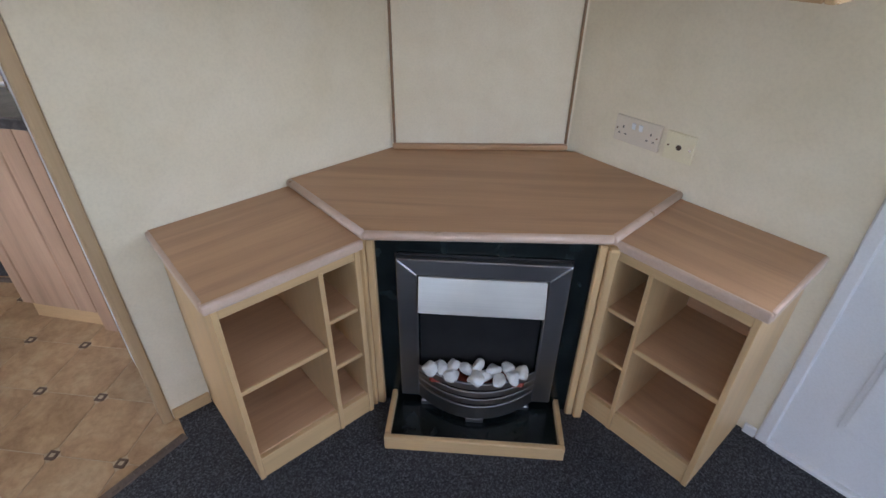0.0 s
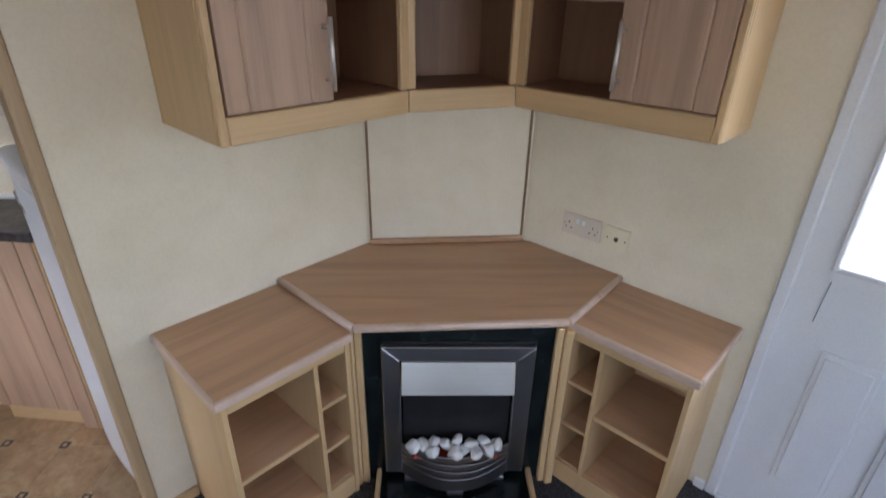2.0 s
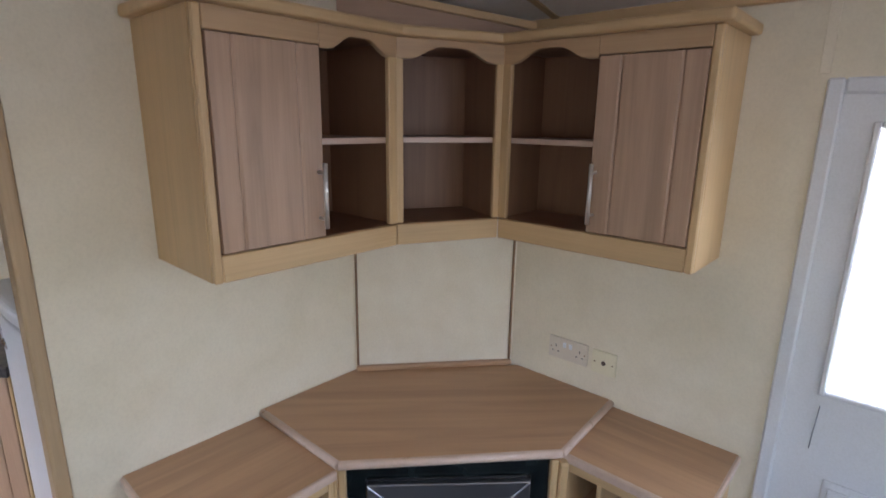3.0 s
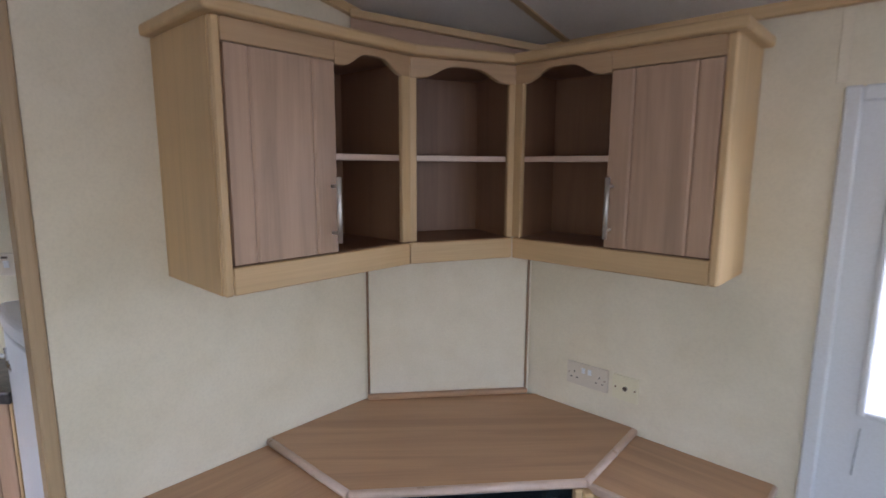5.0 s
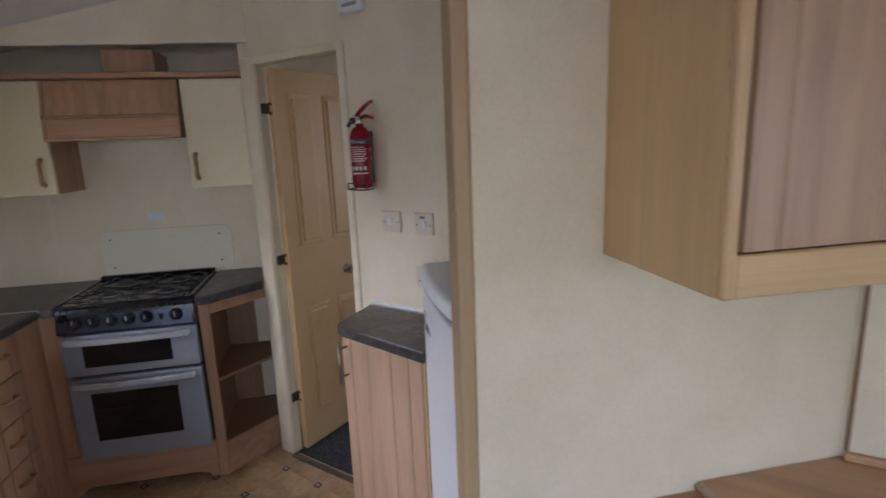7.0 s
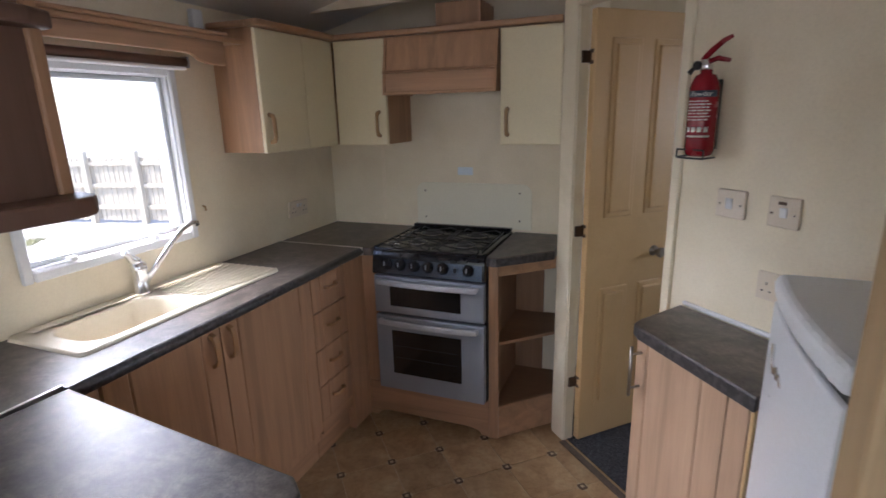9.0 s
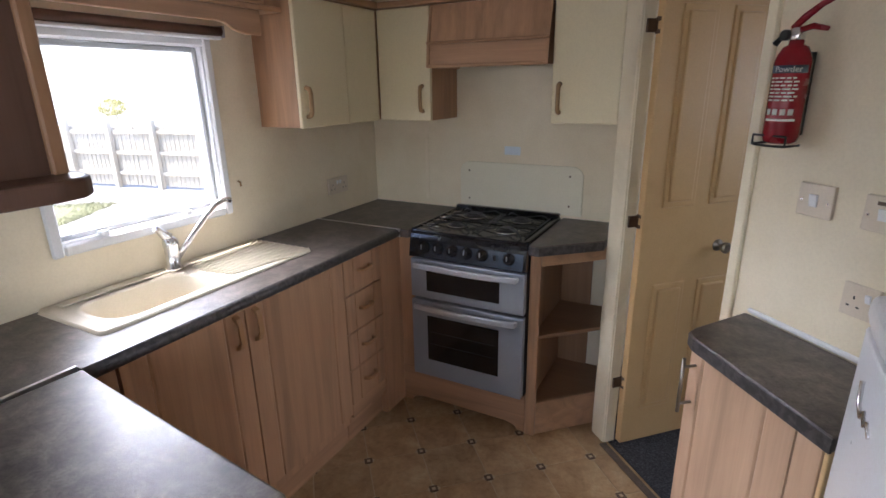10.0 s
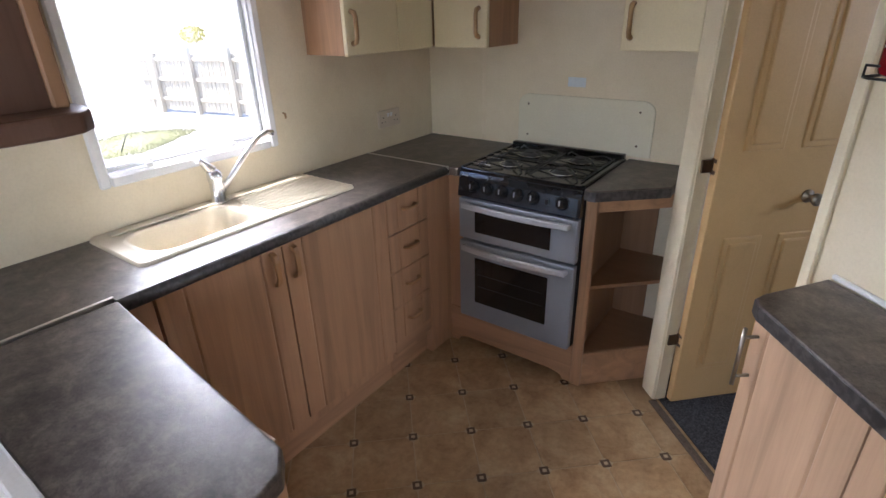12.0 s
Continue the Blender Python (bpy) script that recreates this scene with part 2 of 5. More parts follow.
def tile_material():
    m, n, l, b = tree("sandstone_vinyl", 0.34)
    v = coords(n, l, (1, 1, 1))
    oi = n.new("ShaderNodeObjectInfo")
    shift = n.new("ShaderNodeVectorMath")
    shift.operation = "MULTIPLY_ADD"
    l.new(oi.outputs["Random"], shift.inputs[0])
    shift.inputs[1].default_value = (17, 31, 5)
    l.new(v, shift.inputs[2])
    v = shift.outputs[0]
    a, c = noise_tex(n, l, v, 7, 7, 0.6, 0.62), noise_tex(n, l, v, 45, 5, 0.3, 0.7)
    col = ramp(n, l, a, [(0.26, (0.29, 0.165, 0.078)), (0.5, (0.45, 0.295, 0.155)), (0.76, (0.56, 0.42, 0.25))])
    col = mixed(n, l, "MULTIPLY", 0.6, col, ramp(n, l, c, [(0.3, (0.62, 0.57, 0.5)), (0.58, (1, 1, 1))]))
    tone = n.new("ShaderNodeMapRange")
    tone.inputs["To Min"].default_value, tone.inputs["To Max"].default_value = 0.86, 1.08
    l.new(oi.outputs["Random"], tone.inputs["Value"])
    sc = n.new("ShaderNodeVectorMath")
    sc.operation = "SCALE"
    l.new(col, sc.inputs[0]), l.new(tone.outputs["Result"], sc.inputs["Scale"])
    l.new(sc.outputs[0], b.inputs["Base Color"])
    varied_rough(n, l, b, a, 0.28, 0.45)
    bump(n, l, b, c, 0.25, 0.0012)
    return m


TILE = tile_material()


def slate_material():
    """Brown-grey stone-effect laminate: broad clouds, streaks and a fine pitted grain."""
    m, n, l, b = tree("slate_laminate", 0.33)
    v = coords(n, l, (1, 1, 1))
    cloud, grain = noise_tex(n, l, v, 17, 9, 0.35, 0.74), noise_tex(n, l, v, 150, 4, 0.5, 0.75)
    streak = noise_tex(n, l, coords(n, l, (16, 46, 20)), 1.0, 7, 0.4, 0.74)
    col = ramp(n, l, cloud, [(0.34, (0.035, 0.028, 0.026)), (0.5, (0.11, 0.09, 0.08)), (0.66, (0.20, 0.165, 0.145))])
    col = mixed(n, l, "MULTIPLY", 0.7, col, ramp(n, l, grain, [(0.34, (0.42, 0.40, 0.39)), (0.56, (1, 1, 1))]))
    col = mixed(n, l, "MULTIPLY", 0.6, col, ramp(n, l, streak, [(0.36, (0.55, 0.52, 0.50)), (0.56, (1, 1, 1))]))
    l.new(col, b.inputs["Base Color"])
    varied_rough(n, l, b, cloud, 0.27, 0.42)
    bump(n, l, b, grain, 0.45, 0.001)
    return m


SLATE = slate_material()

# ---- builders ----
LOCAL = {}


def shape():
    return bmesh.new()


def box(x0, x1, y0, y1, z0, z1, b=0.0015, bm=None, seg=1):
    t = bmesh.new()
    bmesh.ops.create_cube(t, size=1)
    bmesh.ops.transform(t, matrix=Matrix.Translation(((x0 + x1) / 2, (y0 + y1) / 2, (z0 + z1) / 2)) @ Matrix.Diagonal((abs(x1 - x0), abs(y1 - y0), abs(z1 - z0), 1)), verts=t.verts)
    if b:
        bmesh.ops.bevel(t, geom=t.edges[:], offset=b, segments=seg, affect="EDGES", profile=0.5)
    return merge(bm, t)


def merge(bm, t):
    if bm is None:
        return t
    me = bpy.data.meshes.new("tmp")
    t.to_mesh(me)
    bm.from_mesh(me)
    t.free()
    bpy.data.meshes.remove(me)
    return bm


def prism(pts, z0, z1, b=0.0015, bm=None, seg=1):
    """A plan outline raised from z0 to z1."""
    t = bmesh.new()
    vs = [t.verts.new((x, y, z0)) for x, y in pts]
    f = t.faces.new(vs)
    r = bmesh.ops.extrude_face_region(t, geom=[f])
    bmesh.ops.translate(t, verts=[v for v in r["geom"] if isinstance(v, bmesh.types.BMVert)], vec=(0, 0, z1 - z0))
    bmesh.ops.recalc_face_normals(t, faces=t.faces[:])
    if b:
        bmesh.ops.bevel(t, geom=t.edges[:], offset=b, segments=seg, affect="EDGES", profile=0.5)
    return merge(bm, t)


def slab(pts, y0, y1, b=0.0015, bm=None, axis="y"):
    """An upright outline (along, z) given thickness along y (or x)."""
    t = prism(pts, y0, y1, b)
    if axis == "y":
        bmesh.ops.transform(t, matrix=Matrix(((1, 0, 0, 0), (0, 0, 1, 0), (0, 1, 0, 0), (0, 0, 0, 1))), verts=t.verts)
    else:
        bmesh.ops.transform(t, matrix=Matrix(((0, 0, 1, 0), (1, 0, 0, 0), (0, 1, 0, 0), (0, 0, 0, 1))), verts=t.verts)
    bmesh.ops.recalc_face_normals(t, faces=t.faces[:])
    return merge(bm, t)


def tube(pts, r, seg=8, bm=None, cap=True):
    """A round bar along a run of points."""
    t = bmesh.new()
    rings = []
    pts = [Vector(p) for p in pts]
    side, last = None, None
    for i, p in enumerate(pts):
        d = (pts[min(i + 1, len(pts) - 1)] - pts[max(i - 1, 0)]).normalized()
        side = d.orthogonal().normalized() if side is None else (last.rotation_difference(d) @ side)
        last, up = d, d.cross(side)
        rr = r[i] if isinstance(r, (list, tuple)) else r
        rings.append([t.verts.new(p + side * (rr * math.cos(a)) + up * (rr * math.sin(a))) for a in [2 * math.pi * k / seg for k in range(seg)]])
    for a, b in zip(rings, rings[1:]):
        for k in range(seg):
            f = t.faces.new((a[k], a[(k + 1) % seg], b[(k + 1) % seg], b[k]))
            f.smooth = True
    if cap:
        t.faces.new(rings[0][::-1]), t.faces.new(rings[-1])
    bmesh.ops.recalc_face_normals(t, faces=t.faces[:])
    return merge(bm, t)


def lathe(profile, centre=(0, 0, 0), seg=24, bm=None, turn=None):
    """A turned shape: (radius, height) points about z, then turned and moved."""
    t = bmesh.new()
    rings = []
    for r, z in profile:
        rings.append([t.verts.new((max(r, 1e-4) * math.cos(2 * math.pi * k / seg), max(r, 1e-4) * math.sin(2 * math.pi * k / seg), z)) for k in range(seg)])
    for a, b in zip(rings, rings[1:]):
        for k in range(seg):
            f = t.faces.new((a[k], a[(k + 1) % seg], b[(k + 1) % seg], b[k]))
            f.smooth = True
    t.faces.new(rings[0][::-1]), t.faces.new(rings[-1])
    bmesh.ops.recalc_face_normals(t, faces=t.faces[:])
    bmesh.ops.transform(t, matrix=Matrix.Translation(centre) @ (turn if turn else Matrix.Identity(4)), verts=t.verts)
    return merge(bm, t)


def mesh_of(name, bm, mat):
    me = bpy.data.meshes.new(name)
    bm.to_mesh(me)
    bm.free()
    me.materials.append(mat)
    return me


def structure(name, bm, mat, label=""):
    return tagged(new(name, mesh_of(name, bm, mat)), label, "", "", "structure")


def thing(name, m, label, category, group="", world=True):
    """An empty at the thing's base. world: its parts are given in room metres, else in the thing's own."""
    ob = new(name)
    ob.empty_display_size = 0.05
    ob.matrix_world = m
    LOCAL[ob.name] = m.inverted() if world else Matrix.Identity(4)
    return tagged(ob, label, category, group)


def part(name, bm, mat, parent, label=""):
    ob = parent
    while ob.parent is not None:
        ob = ob.parent
    shift = LOCAL.get(ob.name)
    if shift is not None:
        bmesh.ops.transform(bm, matrix=shift, verts=bm.verts)
    p = new(name, mesh_of(name, bm, mat))
    p.parent = parent
    return tagged(p, label) if label else p


def at(x, y, z, rz=0):
    return pose(x, y, z, 0, 0, rz)


def wall_run(axis, a0, a1, lo, hi, z0, z1, openings=()):
    """A straight wall along an axis from lo to hi, a0 to a1 thick, with openings (lo, hi, z0, z1) through it."""
    bm = shape()
    cuts = sorted({lo, hi, *[o[0] for o in openings], *[o[1] for o in openings]})
    for s, e in zip(cuts, cuts[1:]):
        holes = sorted((o[2], o[3]) for o in openings if o[0] <= s and o[1] >= e)
        z = z0
        for h0, h1 in [*holes, (z1, z1)]:
            if h0 > z + 1e-6:
                if axis == "y":
                    box(a0, a1, s, e, z, h0, 0, bm)
                else:
                    box(s, e, a0, a1, z, h0, 0, bm)
            z = h1
    bmesh.ops.remove_doubles(bm, verts=bm.verts[:], dist=1e-5)
    return bm

# ---- the plan ----
XW, XD = 0.055, 3.411          # window wall and door wall, inner faces
YP, YO, YB = -0.031, 1.849, -4.4   # partition, cooker wall, bay wall
EAVE, TOPZ, RIDGE = 1.988, 2.335, 1.733
DIAG = 2.937                    # x + y along the slanting wall
R2 = math.sqrt(0.5)

CORNER_L = at(XD, YP, 0, 180)   # x away from the corner along the partition, y into the room
CORNER_R = at(XD, YP, 0, 90)    # the same along the door wall, with x reversed
CORNER_D = at(XD, YP, 0, 135)   # across the corner, y into the room
SLANT = at(1.447, 1.490, 0, -45)   # along the slanting wall from the door's hinge side, y towards the hall


def ceiling_z(x):
    """The ceiling rises from each long wall to the ridge."""
    low = 1.92 if x < RIDGE else EAVE
    return TOPZ + (low - TOPZ) * abs(x - RIDGE) / (RIDGE - XW)


def build_shell():
    structure("floor", box(-0.05, 3.5, YB - 0.1, 3.4, -0.12, -0.0025, 0), GROUT, "kitchen floor of square sandstone-look tiles with small inset squares")
    carpet = prism([(XW, YB), (XD, YB), (XD, YP), (2.02, YP), (2.015, -0.125), (1.22, -0.335), (XW, -0.335)], -0.002, 0.004, 0)
    structure("carpet_lounge", carpet, CARPET, "dark blue-grey flecked loop-pile carpet")
    hall = prism([(1.46, 1.50), (1.81, 1.150), (3.3, 0.4), (3.3, 3.3), (1.46, 3.3)], -0.002, 0.004, 0)
    structure("carpet_hall", hall, CARPET, "dark blue-grey flecked carpet in the hall")
    # long walls with their windows
    structure("wall_window", wall_run("y", -0.045, XW, YB - 0.1, 3.4, -0.1, 2.0, [(0.215, 0.825, 1.065, 1.66), (-3.2, -1.6, 0.9, 1.8)]), PAPER, "cream mottled wallpaper on the window wall")
    structure("wall_door", wall_run("y", XD, XD + 0.1, YB - 0.1, 3.4, -0.1, 2.0, [(-2.14, -1.345, 0.0, 1.749), (-3.85, -2.75, 0.9, 1.8), (1.9, 2.7, 0.95, 1.75)]), PAPER, "cream mottled wallpaper beside the outer door")
    structure("wall_bay", wall_run("x", YB - 0.1, YB, XW, XD, -0.1, 2.4, [(0.5, 2.95, 0.85, 1.85)]), PAPER)
    structure("wall_partition", box(2.009, XD, YP, YP + 0.055, 0, 2.4, 0), PAPER, "cream mottled partition between lounge and kitchen")
    structure("wall_cooker", box(XW, 1.36, YO, YO + 0.05, 0, 2.4, 0), PAPER, "cream wall behind the cooker")
    structure("wall_stub", box(1.375, 1.40, 1.565, 3.4, 0, 2.4, 0), PAPER)
    structure("wall_hall_end", box(XW, 3.4, 3.3, 3.4, 0, 2.4, 0), PAPER)
    # slanting wall: over the door and on past the switches
    bm = shape()
    box(-0.03, 0.53, 0.0, 0.045, 1.905, 2.4, 0, bm)
    box(0.525, 2.05, 0.0, 0.045, 0.0, 2.4, 0, bm)
    bmesh.ops.transform(bm, matrix=SLANT, verts=bm.verts)
    structure("wall_slanting", bm, PAPER, "cream slanting wall with the inner door")
    # bulkhead over the wall cupboards
    structure("bulkhead", slab([(XW, 1.955), (1.42, 1.975), (1.42, 2.3), (XW, 2.0)], 1.535, 1.56, 0), PAPER, "cream bulkhead over the kitchen cupboards")
    # ceiling in two slopes
    bm = shape()
    e0, e1 = ceiling_z(-0.05), ceiling_z(RIDGE)
    slab([(-0.05, e0), (RIDGE, e1), (RIDGE, e1 + 0.08), (-0.05, e0 + 0.08)], YB - 0.1, 3.4, 0, bm)
    slab([(RIDGE, e1), (3.52, ceiling_z(3.52)), (3.52, ceiling_z(3.52) + 0.08), (RIDGE, e1 + 0.08)], YB - 0.1, 3.4, 0, bm)
    structure("ceiling", bm, CEILING, "pale grey-cream sloping ceiling boards")
    # ceiling joint strips and cornices
    def sloping(name, x0, x1, y0, y1, drop, mat):
        z0, z1 = ceiling_z(x0), ceiling_z(x1)
        return structure(name, slab([(x0, z0 - drop), (x1, z1 - drop), (x1, z1 + 0.01), (x0, z0 + 0.01)], y0, y1, 0), mat)
    for i, y in enumerate((-0.56, -1.78, -3.0)):
        sloping("trim_ceiling_joint", RIDGE, XD, y - 0.012, y + 0.012, 0.006, TRIM)
        sloping("trim_ceiling_joint", XW, RIDGE, y - 0.012, y + 0.012, 0.006, TRIM)
    sloping("trim_partition_top", 2.011, XD, YP - 0.022, YP, 0.03, BEECH_X)
    structure("trim_door_wall_top", box(XD - 0.024, XD, YB, YP - 0.024, EAVE - 0.028, EAVE + 0.006, 0.003), BEECH_Y)
    structure("trim_door_wall_joint", box(XD - 0.004, XD, -1.322, -1.299, 1.784, EAVE - 0.03, 0.001), PAPER_PANEL)
    structure("trim_cooker_wall_joint", box(0.372, 0.392, YO - 0.003, YO, 0.93, 1.36, 0.001), PAPER_PANEL)
    # the partition's end post
    structure("trim_partition_end", box(1.974, 2.008, YP - 0.010, YP + 0.067, 0, 2.4, 0.008, None, 2), TRIM, "tan rounded post at the partition's end")
    structure("baseboard_partition", box(2.010, 2.13, YP - 0.014, YP, 0, 0.045, 0.003), BEECH_X)
    structure("baseboard_door_wall", box(XD - 0.012, XD, -1.318, -1.28, 0, 0.04, 0.003), WHITE)
    # worn joint bars between carpet and tiles
    for a, b in (((2.015, -0.125), (1.22, -0.335)), ((1.44, 1.475), (1.79, 1.125))):
        d = Vector((b[0] - a[0], b[1] - a[1], 0))
        ang, ln = math.degrees(math.atan2(d.y, d.x)), d.length
        bm = box(0, ln, -0.016, 0.016, 0, 0.006, 0.002)
        for k in range(int(ln / 0.035)):
            box(k * 0.035 + 0.004, k * 0.035 + 0.028, -0.008, 0.006, 0.005, 0.0085, 0.0008, bm)
        bmesh.ops.transform(bm, matrix=at(a[0], a[1], 0, ang), verts=bm.verts)
        structure("trim_threshold", bm, BAR, "worn ridged brown threshold strip")


build_shell()


# ---- windows and doors ----
def bay_frame(name, axis, p, lo, hi, z0, z1):
    """A plain white window frame in a lounge opening."""
    w = structure(name, bar_frame(axis, p, p + 0.04, lo, hi, z0, z1, 0.05), PVC, "white lounge window frame")
    return w


def bar_frame(axis, a0, a1, lo, hi, z0, z1, t, b=0.004):
    bm = shape()
    for s, e, u, v in ((lo, lo + t, z0, z1), (hi - t, hi, z0, z1), (lo + t, hi - t, z0, z0 + t), (lo + t, hi - t, z1 - t, z1)):
        if axis == "y":
            box(a0, a1, s, e, u, v, b, bm)
        else:
            box(s, e, a0, a1, u, v, b, bm)
    return bm


bay_frame("window_bay", "x", YB - 0.03, 0.5, 2.95, 0.85, 1.85)
bay_frame("window_side", "y", XW - 0.05, -3.2, -1.6, 0.9, 1.8)
# unseen hall window, added as the opening for the hall's lamp
bay_frame("added_window_hall", "y", XD + 0.03, 1.9, 2.7, 0.95, 1.75)
bay_frame("window_far_side", "y", XD + 0.03, -3.85, -2.75, 0.9, 1.8)


SASH = mottled("grey_white_sash", (0.55, 0.57, 0.59), (0.50, 0.52, 0.54), 8, 0.35, 0.02)


def kitchen_window():
    w = thing("window_kitchen", at(XW, 0.52, 1.04), "white framed hinged kitchen window above the sink", "window")
    w["kind"] = "structure"
    part("window_frame", bar_frame("y", XW, XW + 0.014, 0.204, 0.852, 1.038, 1.682, 0.034, 0.006), PVC, w, "white inner window trim")
    part("reveal", bar_frame("y", -0.04, XW, 0.2155, 0.8245, 1.0655, 1.6595, 0.012, 0.002), PVC, w)
    sash = part("sash", bar_frame("y", 0.012, 0.036, 0.228, 0.812, 1.078, 1.647, 0.018, 0.004), SASH, w, "grey-white aluminium sash")
    pane = part("pane", box(0.022, 0.026, 0.244, 0.796, 1.094, 1.631, 0), PANE, sash)
    pane.visible_shadow = False
    for y in (0.36, 0.66):
        bm = box(XW - 0.014, XW + 0.014, y - 0.012, y + 0.012, 1.074, 1.09, 0.003)
        box(XW - 0.012, XW - 0.002, y - 0.09 if y < 0.5 else y - 0.02, y + 0.012, 1.09, 1.099, 0.003, bm)
        part("catch", bm, PVC, w, "white window catch")
    part("blind_stop", tube([(XW, 0.90, 1.155), (XW + 0.012, 0.90, 1.152), (XW + 0.014, 0.90, 1.135)], 0.004), GOLD, w)


kitchen_window()


def roller_blind():
    b = thing("roller_blind", at(0.1, 0.5, 1.68), "rolled-up dark blind with a pale bottom bar", "blind")
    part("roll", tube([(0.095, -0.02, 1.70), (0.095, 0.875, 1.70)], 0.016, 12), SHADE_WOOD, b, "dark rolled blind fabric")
    part("bottom_bar", box(0.082, 0.108, -0.02, 0.87, 1.672, 1.684, 0.003), PVC, b, "pale bottom bar")
    part("bracket", box(XW, 0.11, 0.876, 0.884, 1.68, 1.72, 0.001), GREY, b)
    part("bracket", box(XW, 0.11, -0.03, -0.022, 1.68, 1.72, 0.001), GREY, b)


roller_blind()


def pelmet():
    p = thing("pelmet_shelf", at(0.12, 0.5, 1.70), "oak-effect pelmet shelf over the kitchen window", "pelmet")
    part("shelf", box(XW, 0.225, 0.0, 1.06, 1.772, 1.79, 0.004), KWOOD_Y, p)
    ys = [0.0, 0.78, 0.81, 0.84, 0.88, 0.90, 0.965, 0.965, 0.0]
    zs = [1.722, 1.722, 1.718, 1.700, 1.690, 1.688, 1.688, 1.772, 1.772]
    part("fascia", slab(list(zip(ys, zs)), 0.19, 0.206, 0.002, None, "x"), KWOOD_Y, p, "scroll-ended oak-effect fascia")
    part("top_lip", box(0.19, 0.235, 0.0, 0.965, 1.79, 1.803, 0.005, None, 2), KWOOD_Y, p)


pelmet()


def six_panel(bm, x0, x1, y, z0, z1, rows, side, depth=0.006, rail=0.075):
    """Raised and fielded door panels on the face at y; side is +1 or -1."""
    mid = (x0 + x1) / 2
    for a, b in ((x0 + rail, mid - rail * 0.45), (mid + rail * 0.45, x1 - rail)):
        for u, v in rows:
            box(a, b, y, y + side * depth, u, v, 0.0045, bm, 2)
            box(a + 0.018, b - 0.018, y + side * depth, y + side * depth * 1.9, u + 0.02, v - 0.02, 0.004, bm, 2)


def inner_door():
    d = thing("door_inner", SLANT, "open buff four-panel inner door", "door", world=False)
    d["kind"] = "structure"
    jm = shape()
    box(-0.085, 0.0, -0.012, 0.05, 0, 1.905, 0.004, jm)
    part("frame_post", jm, JAMB, d, "scuffed cream door frame")
    part("frame_post", box(-0.012, 0.004, -0.004, 0.045, 0.0, 1.87, 0.003), JAMB, d)
    part("frame_post", box(0.5, 0.535, -0.012, 0.05, 0, 1.905, 0.004), JAMB, d)
    part("frame_head", box(0.0, 0.5, -0.012, 0.05, 1.872, 1.905, 0.004), JAMB, d)
    # the leaf stands open at right angles into the hall
    leaf = box(0.006, 0.04, 0.046, 0.565, 0.012, 1.862, 0.003)
    lf = part("leaf", leaf, LEAF, d, "buff moulded door leaf")
    bm = shape()
    for a, b in ((0.125, 0.275), (0.34, 0.49)):
        for u, v in ((0.17, 0.74), (1.05, 1.76)):
            box(0.028, 0.0455, a, b, u, v, 0.0055, bm, 2)
            box(0.030, 0.0530, a + 0.020, b - 0.020, u + 0.022, v - 0.022, 0.0074, bm, 2)
    part("panels", bm, LEAF, lf)
    for z in (0.30, 1.0, 1.69):
        bm = tube([(0.012, 0.05, z - 0.028), (0.012, 0.05, z + 0.028)], 0.006, 8)
        box(-0.006, 0.013, 0.008, 0.05, z - 0.022, z + 0.022, 0.001, bm)
        for k in (-0.02, 0.02):
            box(0.004, 0.03, 0.045, 0.0545, z + k - 0.007, z + k + 0.007, 0.001, bm)
        part("hinge", bm, BRONZE, d, "bronze hinge")
    bm = lathe([(0.024, 0), (0.024, 0.004), (0.009, 0.006), (0.009, 0.028), (0.02, 0.034), (0.023, 0.046), (0.016, 0.054)], (0.04, 0.418, 0.875), 20, None, Euler((0, radians(90), 0)).to_matrix().to_4x4())
    part("door_knob", bm, DULL_NICKEL, d, "round dull nickel door knob")


inner_door()


